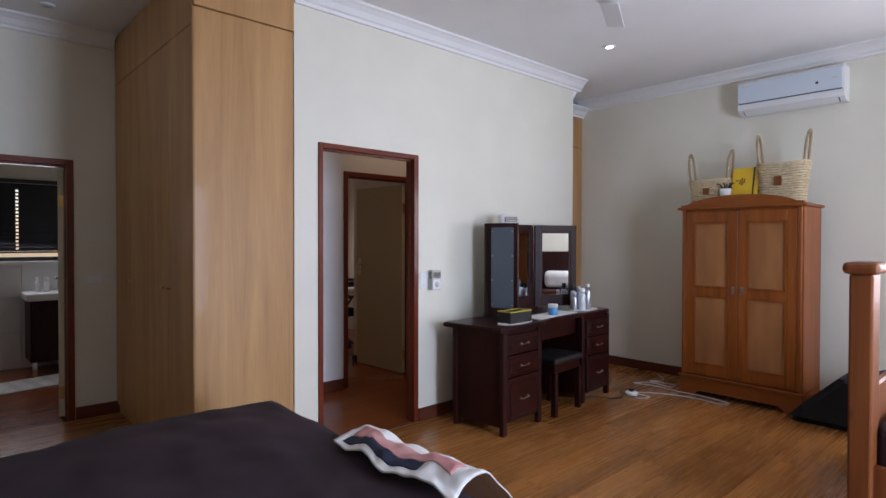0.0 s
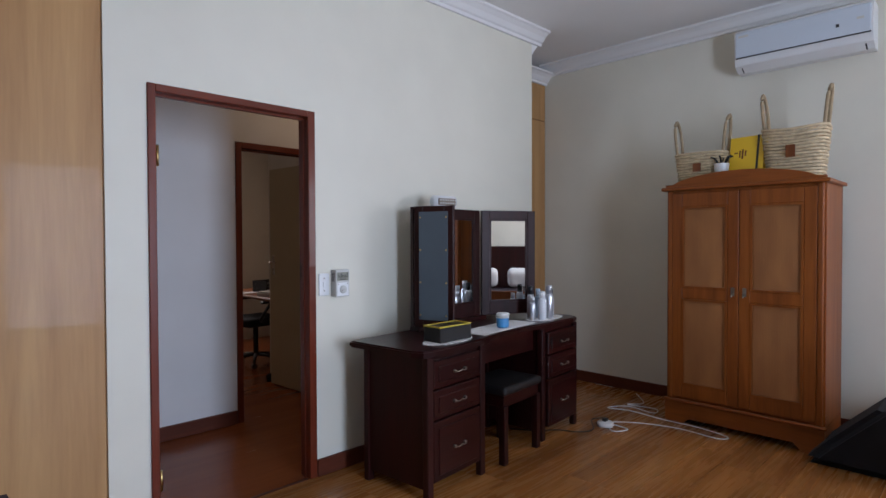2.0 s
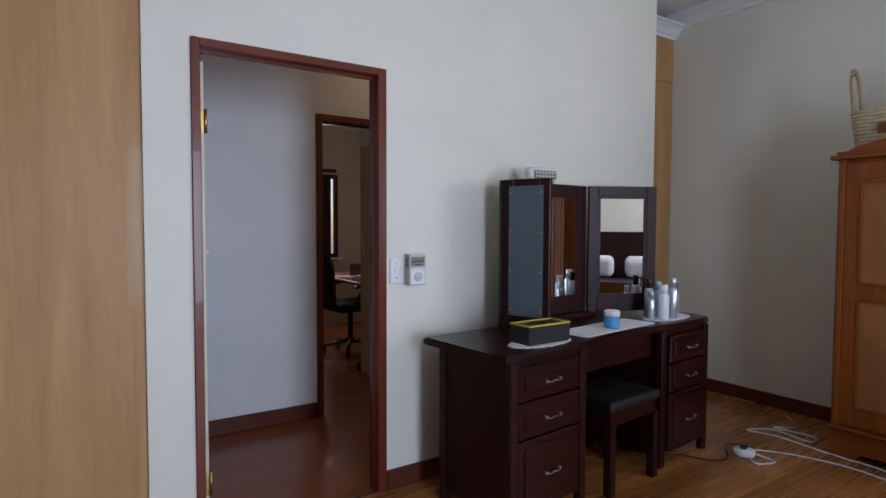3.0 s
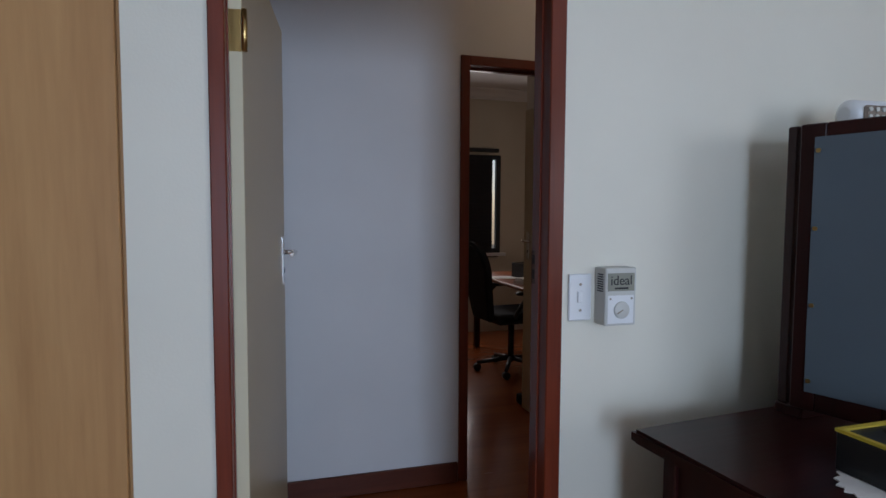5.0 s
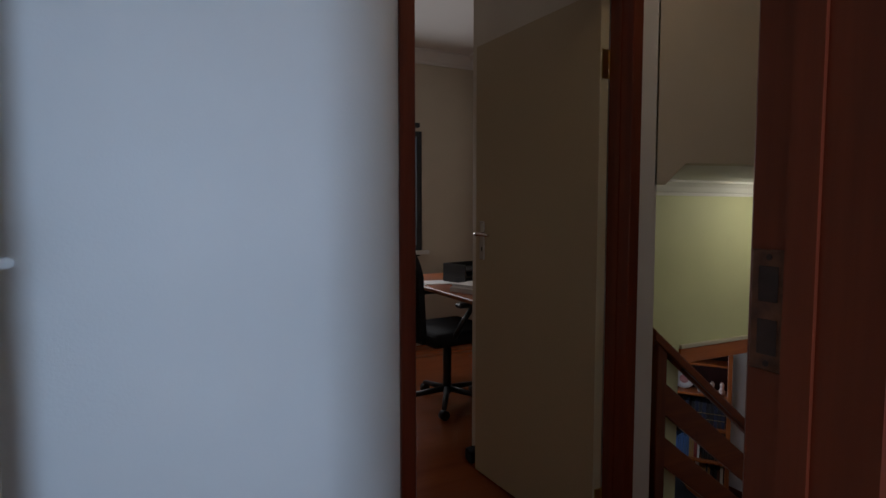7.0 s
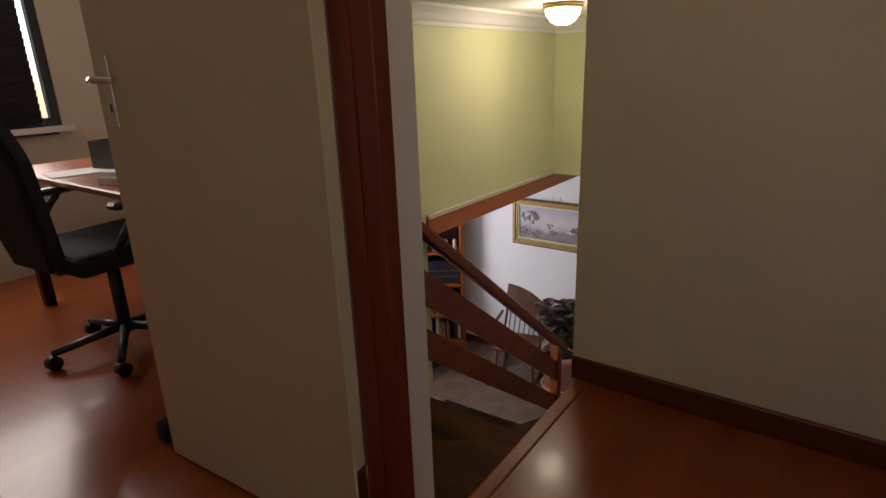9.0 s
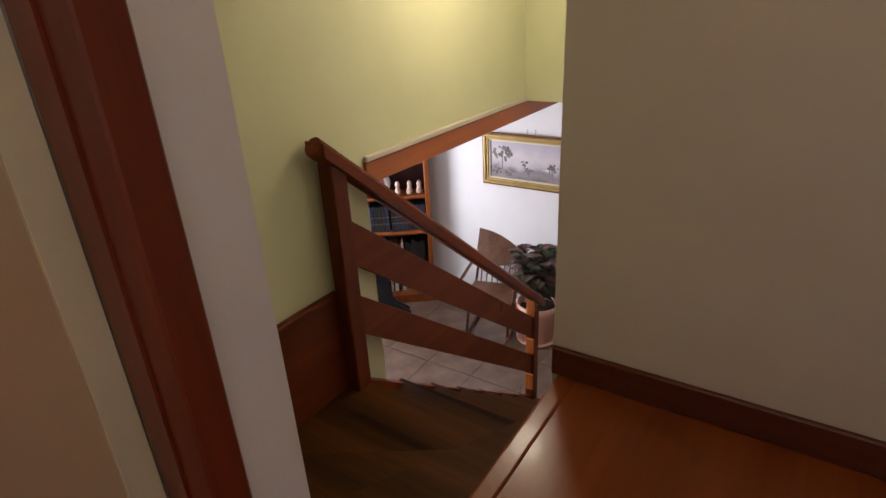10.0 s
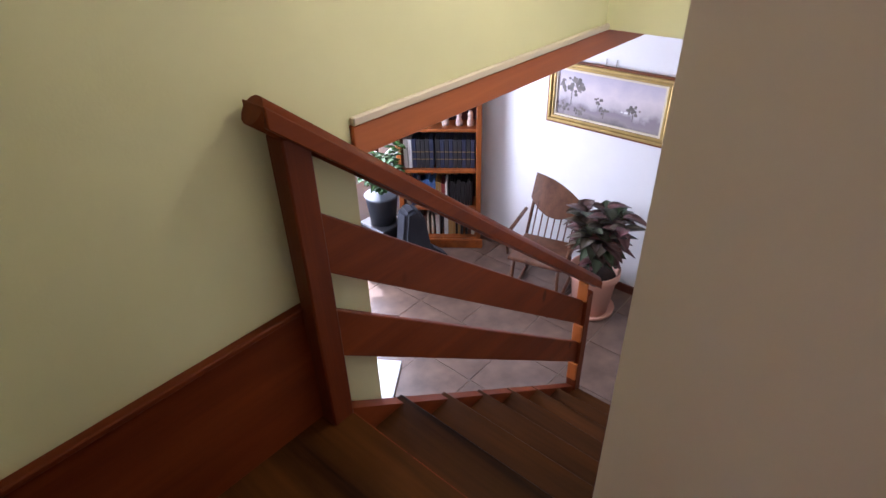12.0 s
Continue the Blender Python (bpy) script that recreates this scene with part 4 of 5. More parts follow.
bed = thing("double_bed", pose(-2.75, -2.25, 0), "dark wooden double bed beside the walkway", "bed")
part("side_rail", boxes((0.0, 0.0, 0.2, 2.05, 0.04, 0.42), bev=0.006), DARKW_X, bed)
part("side_rail", boxes((0.0, 1.72, 0.2, 2.05, 1.76, 0.42), bev=0.006), DARKW_X, bed)
part("footboard", boxes((2.05, -0.03, 0.12, 2.10, 1.79, 0.50), bev=0.012, seg=2), DARKW, bed)
part("headboard", boxes((-0.06, -0.03, 0.1, 0.0, 1.79, 1.15), bev=0.015, seg=2), DARKW, bed)
for x in (-0.05, 2.07):
    for y in (0.0, 1.76):
        part("leg", boxes((x - 0.035, y - 0.035, 0, x + 0.035, y + 0.035, 0.54 if x > 1 else 1.17), bev=0.008, seg=2), DARKW, bed)
part("mattress", boxes((0.02, 0.04, 0.3, 2.03, 1.72, 0.50), bev=0.04, seg=3), WHITEC, bed)


def spread(u, v):
    x, y = -2.68 + u * 2.07, -2.30 + v * 1.86
    e = min(1.0, min(v, 1 - v) / 0.06)
    z = 0.55 + 0.02 * noise.noise(Vector((x * 2.2, y * 2.2, 0))) + 0.012 * noise.noise(Vector((x * 7, y * 5, 3))) + 0.05 * math.exp(-((x + 1.1) ** 2 + (y + 0.8) ** 2) / 0.25)
    return (x, y, z - 0.22 * (1 - e) ** 1.5)


single("bedspread", cloth_sheet(spread, 70, 60), BEDCOVER, "dark aubergine bedspread with soft folds on the bed", "bedspread")


def throw(u, v):
    x, y = -0.72 + 0.42 * u, -2.1 + 0.74 * v
    z = 0.595 + 0.035 * noise.noise(Vector((x * 6, y * 6, 1))) + 0.012 * noise.noise(Vector((x * 17, y * 17, 4))) - max(0, u - 0.45) ** 2 * 1.2
    return (x + 0.012 * math.sin(v * 9) + 0.02 * noise.noise(Vector((v * 5, u * 3, 2))), y + 0.06 * math.sin(u * 4), z)


thr = thing("throw_blanket", pose(0, 0, 0), "white throw with pink and navy pattern over the bed foot", "blanket")
part("white_cloth", cloth_sheet(throw, 46, 60, 0.007), WHITEC, thr)
part("pink_stripe", cloth_sheet(lambda u, v: tuple(a + b for a, b in zip(throw(0.22 + 0.22 * u, 0.1 + 0.85 * v), (0, 0, 0.004))), 14, 40, 0.003), PINKC, thr, "pink stripe")
part("navy_stripe", cloth_sheet(lambda u, v: tuple(a + b for a, b in zip(throw(0.08 + 0.13 * u, 0.3 + 0.66 * v), (0, 0, 0.004))), 10, 34, 0.003), NAVYC, thr, "navy stripe")

bed2 = thing("pine_bed", pose(1.05, -5.12, 0), "knotty pine bed with tall square posts", "bed")
for x in (0.12, 1.72):
    for y, h in ((0.05, 1.35), (2.3, 1.28)):
        part("post", boxes((x - 0.075, y - 0.045, 0, x + 0.075, y + 0.045, h), bev=0.01, seg=2), KNOTTY, bed2)
        part("post_cap", boxes((x - 0.10, y - 0.07, h, x + 0.10, y + 0.07, h + 0.055), bev=0.024, seg=3), KNOTTY, bed2)
part("headboard", boxes((0.19, 0.03, 0.4, 1.65, 0.07, 1.25), bev=0.01), DARKW, bed2)
part("footboard", boxes((0.19, 2.28, 0.2, 1.65, 2.32, 0.75), bev=0.01), KNOTTY, bed2)
part("side_rail", boxes((0.09, 0.1, 0.25, 0.13, 2.26, 0.42)), KNOTTY, bed2)
part("side_rail", boxes((1.71, 0.1, 0.25, 1.75, 2.26, 0.42)), KNOTTY, bed2)
part("mattress", boxes((0.14, 0.09, 0.3, 1.70, 2.26, 0.6), bev=0.05, seg=3), BEDCOVER, bed2)
for x in (0.55, 1.3):
    single("pillow", boxes((-0.3, -0.1, -0.09, 0.3, 0.1, 0.2), bev=0.08, seg=4), WHITEC, "white pillow against the headboard", "pillow", pose(1.0 + x, -4.86, 0.72, -18), "pillows on the pine bed")
lp = thing("bedside_lamp", pose(2.95, -5.0, 0), "bedside lamp with dark shade on a small table", "lamp")
part("table", boxes((-0.17, -0.14, 0, 0.17, 0.2, 0.6), bev=0.01), DARKW, lp)
part("stem", tube([(0, 0, 0.6), (0, 0, 0.95)], 0.015), PEWTER, lp)
part("shade", lathe([(0.14, 0.93), (0.09, 1.15), (0.085, 1.15), (0.135, 0.935)], 24), BLIND, lp)

pet = thing("pet_bed", pose(3.33, -2.35, 0), "black fleece pet cushion with navy inside", "pet bed")
bm = prism([(-0.42, 0.0), (0.40, 0.0), (0.34, 0.20), (0.10, 0.40), (-0.02, 0.42), (-0.30, 0.14)], "x", -0.22, 0.25)
bmesh.ops.rotate(bm, verts=bm.verts, cent=(0, 0, 0), matrix=Matrix.Rotation(radians(180), 3, "Z"))
bmesh.ops.bevel(bm, geom=bm.edges[:], offset=0.045, segments=3, affect="EDGES")
part("cushion", bm, BLACKC, pet)
part("lining", moved(boxes((-0.2, -0.45, 0.30, 0.2, -0.05, 0.36), bev=0.03, seg=2), pose(0, 0, 0, -18)), NAVYC, pet)

# ---- bathroom ----
van = thing("vanity_unit", pose(-0.87, 4.15, 0), "dark vanity unit with a white basin", "vanity")
part("cabinet", boxes((-0.3, -0.2, 0.12, 0.25, 0.24, 0.78), bev=0.004), DARKW, van)
part("basin", boxes((-0.34, -0.26, 0.78, 0.29, 0.24, 0.86), bev=0.02, seg=2), WPLASTIC, van)
part("door", boxes((-0.28, -0.215, 0.15, -0.03, -0.2, 0.75), bev=0.004), DARKW, van)
part("door", boxes((-0.02, -0.215, 0.15, 0.23, -0.2, 0.75), bev=0.004), DARKW, van)
for x in (-0.28, 0.21):
    part("leg", boxes((x, -0.18, 0, x + 0.04, -0.14, 0.12)), CHROME, van)
part("tap", tube(arc([(0, 0.12, 0.86), (0, 0.12, 1.0), (0, 0.04, 1.02), (0, 0.0, 0.98)], 12), 0.012), CHROME, van)
for x, c in ((-0.2, WPLASTIC), (-0.12, WPLASTIC), (0.12, BLACKP)):
    bottle(pose(-0.87 + x, 4.2, 0.86), 0.028, 0.16, c, c, "small bottle on the basin edge", 0.3)
rug = thing("bath_mat", pose(-1.2, 3.45, 0.0, 0, 0, 12), "pale striped bath mat on the floor", "bath mat")
part("mat", boxes((-0.4, -0.25, 0, 0.4, 0.25, 0.012), bev=0.004), WHITEC, rug)
for i in range(5):
    part("stripe", boxes((-0.36 + i * 0.16, -0.245, 0.0122, -0.30 + i * 0.16, 0.245, 0.0136)), GPLASTIC, rug)
wt = tagged(thing("bathroom_wall_tiles", pose(-2.4, 4.4, 0), "large pale grey wall tiles below the window", "wall tiles", kind="structure"))
tile_me = mesh_of("tile", boxes((0.003, -0.008, 0.003, 0.597, 0, 0.397), bev=0.002), WPLASTIC)
for i in range(3):
    for j in range(3):
        o = new("tile", tile_me)
        o.parent, o.location = wt, (i * 0.6, 0, j * 0.4)
ds = thing("double_switch", pose(-0.98, 1.85, 1.12), "white switch plate beside the bathroom door", "light switch")
part("plate", boxes((-0.06, -0.008, -0.035, 0.06, 0, 0.035), bev=0.003), WPLASTIC, ds)
part("rocker", boxes((-0.02, -0.012, -0.015, 0.0, -0.008, 0.015), bev=0.001), WPLASTIC, ds)

# ---- study ----
dk = thing("study_desk", pose(2.35, 3.25, 0), "wooden study desk covered with papers", "desk")
part("desktop", boxes((-0.35, -0.7, 0.72, 0.72, 0.75, 0.75), bev=0.006), PINE_Y, dk)
for x in (-0.3, 0.66):
    for y in (-0.64, 0.69):
        part("leg", boxes((x - 0.025, y - 0.025, 0, x + 0.025, y + 0.025, 0.72)), DARKW, dk)
part("drawer_box", boxes((0.2, -0.65, 0.2, 0.7, 0.1, 0.70), bev=0.004), DARKW, dk)
single("paper_stack", boxes((-0.15, -0.11, 0, 0.15, 0.11, 0.03), (-0.13, -0.1, 0.03, 0.14, 0.11, 0.05)), WHITEC, "stack of white papers on the desk", "papers", pose(2.22, 2.95, 0.75, 0, 0, 20))
single("paper_sheet", boxes((-0.15, -0.105, 0, 0.15, 0.105, 0.004)), WHITEC, "loose white papers on the desk", "papers", pose(2.17, 3.45, 0.75, 0, 0, -10))
for i in range(3):
    single("document_tray", boxes((-0.16, -0.12, 0, 0.16, 0.12, 0.012), (-0.16, -0.12, 0.012, -0.15, 0.12, 0.045), (0.15, -0.12, 0.012, 0.16, 0.12, 0.045), (-0.15, 0.11, 0.012, 0.15, 0.12, 0.045)), BLACKP, "black plastic document tray", "tray", pose(2.42, 3.42, 0.75 + i * 0.0455, 0, 0, 14), "stacked trays on the desk")
oc = thing("office_chair", pose(2.04, 3.04, 0, 0, 0, 96), "black swivel office chair at the desk", "chair")
part("seat", boxes((-0.25, -0.25, 0.44, 0.25, 0.25, 0.53), bev=0.035, seg=3), BLACKC, oc)
N = 18
outline = [(-0.15, 0.0)] + [(-0.235 * math.cos(math.pi * i / N), 0.42 + 0.24 * math.sin(math.pi * i / N)) for i in range(N + 1)] + [(0.15, 0.0)]
bm = prism(outline, "y", 0.2, 0.27)
bmesh.ops.bevel(bm, geom=[e for e in bm.edges if abs(e.verts[0].co.y - e.verts[1].co.y) < 1e-5], offset=0.022, segments=2, affect="EDGES")
part("backrest", moved(bm, pose(0, 0.03, 0.50, -10)), BLACKC, oc, "rounded black padded back")
part("column", tube([(0, 0, 0.08), (0, 0, 0.44)], 0.028), BLACKP, oc)
for i in range(5):
    a = 2 * math.pi * i / 5
    lg = part("base_leg", tube([(0, 0, 0.11), (0.29 * math.cos(a), 0.29 * math.sin(a), 0.07)], 0.022, 8, 0.7), BLACKP, oc)
    part("castor", tube([(0.29 * math.cos(a) - 0.02, 0.29 * math.sin(a), 0.03), (0.29 * math.cos(a) + 0.02, 0.29 * math.sin(a), 0.03)], 0.03, 12), BLACKP, lg)
for s_ in (-1, 1):
    part("armrest", merge(tube(arc([(s_ * 0.24, 0.1, 0.5), (s_ * 0.3, 0.08, 0.6), (s_ * 0.3, 0.0, 0.7)], 8), 0.016), boxes((s_ * 0.3 - 0.03, -0.16, 0.69, s_ * 0.3 + 0.03, 0.12, 0.72), bev=0.01)), BLACKP, oc)
single("door_stop", boxes((-0.035, -0.035, 0, 0.035, 0.035, 0.07), bev=0.015, seg=2), BLACKC, "dark weight holding the study door", "door stop", pose(1.78, 2.22, 0))


# ---- stairs ----
stairs = tagged(thing("staircase", pose(0, 0, 0), "brown wooden winder stairs going down to the lower room", "stairs", kind="structure"))
PV = (WX + 0.06, CY + 0.02)           # the winders turn round this corner
WL = (-0.17, -0.34, -0.51)
far = [(1.95, CY - 0.03), (1.95, 1.80), (2.30, SY), (3.06, SY)]
fan_pts = [[PV, far[0], far[1]], [PV, far[1], (1.95, SY), far[2]], [PV, far[2], far[3], (3.06, CY + 0.02)]]
for z, pl in zip(WL, fan_pts):
    part("winder_tread", prism(pl, "z", z - 0.04, z), STAIRW, stairs)
    part("riser_fill", prism(pl, "z", z - 0.5, z - 0.041), RAILW, stairs)
part("riser", boxes((1.95, CY - 0.052, -0.17, WX + 0.04, CY - 0.032, -0.004)), RAILW, stairs)
part("landing_nosing", boxes((1.95, CY - 0.06, -0.035, WX + 0.02, CY - 0.005, 0.003), bev=0.008, seg=2), LANDFLOOR, stairs)
G, RS = 0.2475, 0.19
for k in range(7):
    x0, z = 3.06 + k * G, -0.683 - k * RS
    part("tread", boxes((x0 - 0.0, CY + 0.02, z - 0.035, x0 + G + 0.025, SY - 0.03, z), bev=0.006), STAIRW, stairs)
    part("riser", boxes((x0 - 0.001, CY + 0.02, z + 0.001, x0 + 0.014, SY - 0.03, z + RS - 0.036)), RAILW, stairs)
part("riser", boxes((3.06 + 7 * G, CY + 0.02, LOW, 3.075 + 7 * G, SY - 0.03, LOW + 0.13)), RAILW, stairs)
# cut string under the rail
string = [(3.06, -0.50)]
string += [(3.06 + 7 * G + 0.06, -0.50 - 7 * RS - 0.02), (3.06 + 7 * G + 0.06, LOW), (3.06 + 7 * G - 0.2, LOW), (3.06, -0.95)]
part("outer_string", prism(string, "y", SY - 0.075, SY - 0.03), RAILW, stairs)
part("wall_board", boxes((1.97, SY - 0.022, -0.95, 3.0, SY - 0.0005, -0.067)), RAILW, stairs, "red-brown panelling board along the stair wall")
part("board_cap", boxes((1.97, SY - 0.034, -0.067, 3.0, SY - 0.0005, -0.047), bev=0.004), RAILW, stairs)
part("wall_board", boxes((1.9505, CY + 0.01, -0.95, 1.968, SY - 0.0225, -0.067)), RAILW, stairs)
part("board_cap", boxes((1.9505, CY + 0.01, -0.067, 1.982, SY - 0.035, -0.047), bev=0.004), RAILW, stairs)

rail = thing("stair_railing", pose(0, 0, 0), "red-brown wooden stair railing with two sloping boards", "railing")
part("upper_post", boxes((2.985, SY - 0.09, -0.52, 3.065, SY - 0.022, 0.48), bev=0.005), RAILV, rail)
part("lower_post", boxes((4.775, SY - 0.09, LOW, 4.845, SY - 0.022, -1.05), bev=0.005), RAILV, rail)


def sloped(x0, z0a, z0b, x1, z1a, z1b, y0, y1):
    bm = prism([(x0, z0a), (x1, z1a), (x1, z1b), (x0, z0b)], "y", y0, y1)
    bmesh.ops.bevel(bm, geom=bm.edges[:], offset=0.003, segments=1, affect="EDGES")
    return bm


part("board", sloped(3.06, 0.25, 0.055, 4.79, -1.105, -1.28, SY - 0.068, SY - 0.04), RAILW, rail)
part("board", sloped(3.06, -0.08, -0.265, 4.79, -1.425, -1.59, SY - 0.068, SY - 0.04), RAILW, rail)
part("handrail", sloped(2.95, 0.572, 0.517, 4.92, -1.018, -1.073, SY - 0.105, SY - 0.015), RAILW, rail)
part("handrail_top", tube([(2.945, SY - 0.06, 0.556), (4.915, SY - 0.06, -1.032)], 0.036, 14), RAILW, rail)
# added blocks, coloured bright orange for sunlight on the lower post between boards
LIT_POST = wood("sunlit_orange_post_wood", (0.42, 0.11, 0.02), (0.60, 0.19, 0.04), 0.4, "z")
for z0, z1 in ((-1.085, -0.96), (-1.40, -1.275), (-1.72, -1.585)):
    part("lit_post_face", boxes((4.757, SY - 0.088, z0, 4.774, SY - 0.03, z1), bev=0.002), LIT_POST, rail, "bright orange block painted as the sunlit face of the lower post")

bmw = single("ceiling_beam", boxes((3.262, SY - 0.012, 0.315, 5.3, SY + 0.14, 0.41), bev=0.004), wood("orange_beam_wood", (0.30, 0.078, 0.018), (0.46, 0.135, 0.032), 0.35, "x", 0.8, False, 0.15), "orange-brown wooden beam under the green wall", "beam", kind="structure")
structure("trim", boxes((3.262, SY - 0.02, 0.411, 4.757, SY - 0.0005, 0.437), bev=0.004), TAUPE, "painted ledge above the beam", "ledge")

cl2 = thing("stair_ceiling_lamp", pose(3.84, 1.78, 1.45), "round glowing glass ceiling lamp above the stairs", "ceiling light")
part("rim", lathe([(0.10, 0), (0.10, -0.02), (0.09, -0.025), (0.001, -0.025)], 28), BRASS, cl2)
shade_ob = part("glass_shade", lathe([(0.09, -0.02), (0.085, -0.05), (0.06, -0.085), (0.03, -0.10), (0.001, -0.103)], 28), glowing("lamp_glass_lit", (1.0, 0.88, 0.60), 3.0), cl2, "glowing glass shade")
shade_ob.visible_shadow = False
cl3 = thing("corridor_ceiling_lamp", pose(1.6, 0.62, CH), "round glowing glass ceiling lamp in the corridor", "ceiling light")
part("rim", lathe([(0.12, 0), (0.12, -0.02), (0.11, -0.03), (0.001, -0.03)], 28), BRASS, cl3)
s3 = part("glass_shade", lathe([(0.11, -0.025), (0.10, -0.06), (0.06, -0.10), (0.001, -0.115)], 28), glowing("corridor_lamp_glass_lit", (1.0, 0.80, 0.52), 3.0), cl3, "glowing glass shade")
s3.visible_shadow = False

# ---- lower room ----
bc = thing("corner_bookcase", pose(5.965, 4.33, LOW, 0, 0, -53), "orange-brown corner bookcase full of books", "bookcase")
BW, BD, BH = 0.76, 0.26, 1.72
part("side", boxes((-BW / 2, -BD, 0, -BW / 2 + 0.045, 0, BH), bev=0.004), PINE, bc)
part("side", boxes((BW / 2 - 0.045, -BD, 0, BW / 2, 0, BH), bev=0.004), PINE, bc)
part("back", boxes((-BW / 2 + 0.045, -0.015, 0.05, BW / 2 - 0.045, 0, BH)), DARKW, bc)
shelves = (0.08, 0.40, 0.78, 1.17, 1.52)
for z in shelves + (BH - 0.03,):
    part("shelf", boxes((-BW / 2 + 0.045, -BD + 0.004, z, BW / 2 - 0.045, -0.016, z + 0.025), bev=0.003), PINE_Y, bc)
part("base_moulding", boxes((-BW / 2 - 0.02, -BD - 0.03, 0, BW / 2 + 0.02, -BD - 0.002, 0.10), bev=0.01, seg=2), PINE_Y, bc)
rnd = random.Random(5)
SPINES = {"navy": simple("navy_book_cloth", (0.012, 0.016, 0.04), 0.5), "black": simple("black_book_cloth", (0.012, 0.011, 0.011), 0.5), "brown": simple("brown_book_cloth", (0.10, 0.035, 0.02), 0.6), "cream": simple("cream_paper_spine", (0.55, 0.48, 0.36), 0.6), "red": simple("red_book_cloth", (0.22, 0.025, 0.02), 0.5), "blue": simple("blue_paper_spine", (0.06, 0.13, 0.30), 0.5), "white": simple("white_paper_spine", (0.66, 0.64, 0.60), 0.5), "ochre": simple("ochre_paper_spine", (0.36, 0.20, 0.06), 0.5)}
M_BC = bc.matrix_world.copy()
for si, z in enumerate(shelves[:3]):
    x = -BW / 2 + 0.06
    while x < BW / 2 - 0.08:
        if si == 2:
            tone, h, w = (rnd.choice(["navy", "black", "navy"]) if x > -BW / 2 + 0.1 else "white"), 0.27 + 0.01 * rnd.random(), 0.038
        elif si == 1:
            tone, h, w = (rnd.choice(["cream", "red", "blue", "white", "ochre"]) if x < 0.08 else "black"), 0.22 + 0.05 * rnd.random(), 0.018 + 0.02 * rnd.random()
        else:
            tone, h, w = rnd.choice(["cream", "white", "ochre", "brown", "cream", "black"]), 0.19 + 0.08 * rnd.random(), 0.018 + 0.022 * rnd.random()
        bk = single("book", boxes((0, -0.17, 0, w - 0.002, 0, h), bev=0.002), SPINES[tone], tone + " book standing upright on the bookcase shelf", "book", M_BC @ pose(x, -0.03, z + 0.025, 0, 0, 0), "books on the shelves")
        if si == 2 and tone != "white":
            for b0 in (0.06, 0.20):
                part("spine_band", boxes((0.001, -0.1712, h * 0.2 + b0 * 0.5, w - 0.003, -0.1702, h * 0.2 + b0 * 0.5 + 0.006)), BRASS, bk)
        x += w + (0.001 if rnd.random() < 0.9 else 0.02)
CHINA = paint("painted_china", (0.48, 0.36, 0.30), 0.3, 0.4, 30, 90, 0.02)
pl = thing("display_plate", M_BC @ pose(-0.12, -0.09, 1.195 + 0.11, 80), "white plate with a pink pattern standing on the shelf", "plate")
part("plate", lathe([(0.04, -0.004), (0.11, 0.01), (0.112, 0.014), (0.04, 0.002)], 28), WPLASTIC, pl)
part("pattern", lathe([(0.001, 0.004), (0.05, 0.004), (0.05, 0.0055), (0.001, 0.0055)], 20), PINKC, pl)
for dx in (0.06, 0.18, 0.28):
    single("ornament", lathe([(0.03, 0), (0.034, 0.03), (0.018, 0.07), (0.026, 0.10), (0.012, 0.13)], 14), CHINA, "small painted china ornament on the bookcase", "ornament", M_BC @ pose(dx, -0.15, 1.195), "ornaments on the top shelf")

# painting
pt = thing("framed_painting", pose(6.2, 2.355, -0.66), "landscape painting with trees in a gilt frame", "painting")
PW, PH = 1.0, 0.50
def border(name, inset, width, depth, material, bev, label=""):
    """Four mitre-less rails of one step of the picture frame."""
    o, i = inset, inset + width
    for a in ((o, o, PW - o, i), (o, PH - i, PW - o, PH - o), (o, i, i, PH - i), (PW - i, i, PW - o, PH - i)):
        part(name, boxes((-depth, a[0], a[1], 0, a[2], a[3]), bev=bev, seg=2), material, pt, label)


border("outer_edge", 0.0, 0.014, 0.034, KNOTTY, 0.003, "dark brown outer edge")
border("frame", 0.0142, 0.026, 0.048, GOLD, 0.009)
border("inner_frame", 0.0404, 0.022, 0.036, GOLD, 0.007)
border("slip", 0.0626, 0.016, 0.026, paint("cream_slip", (0.66, 0.58, 0.44), 0.6), 0.003, "cream inner slip")
CANVAS, nt, b_ = nodes_of("misty_landscape_oil_paint")
v = coords(nt)
sep = nt.nodes.new("ShaderNodeSeparateXYZ")
nt.links.new(v, sep.inputs[0])
n1 = add(nt, "TexNoise", Scale=6.0, Detail=8.0, Roughness=0.65)
nt.links.new(v, n1.inputs["Vector"])
mad = nt.nodes.new("ShaderNodeMath")
mad.operation = "MULTIPLY_ADD"
mad.inputs[1].default_value = 0.22
nt.links.new(n1.outputs[0], mad.inputs[0]), nt.links.new(sep.outputs["Z"], mad.inputs[2])
nt.links.new(ramp(nt, mad.outputs[0], [(0.16, (0.13, 0.115, 0.11)), (0.22, (0.27, 0.23, 0.23)), (0.27, (0.24, 0.20, 0.22)), (0.31, (0.46, 0.41, 0.42)), (0.40, (0.62, 0.55, 0.55)), (0.48, (0.50, 0.45, 0.50)), (0.56, (0.40, 0.37, 0.44))]), b_.inputs["Base Color"])
b_.inputs["Roughness"].default_value = 0.45
part("canvas", boxes((-0.014, 0.078, 0.078, -0.004, PW - 0.078, PH - 0.078)), CANVAS, pt)
TREEP = paint("painted_tree_tone", (0.14, 0.12, 0.105), 0.5, 0.4, 25)
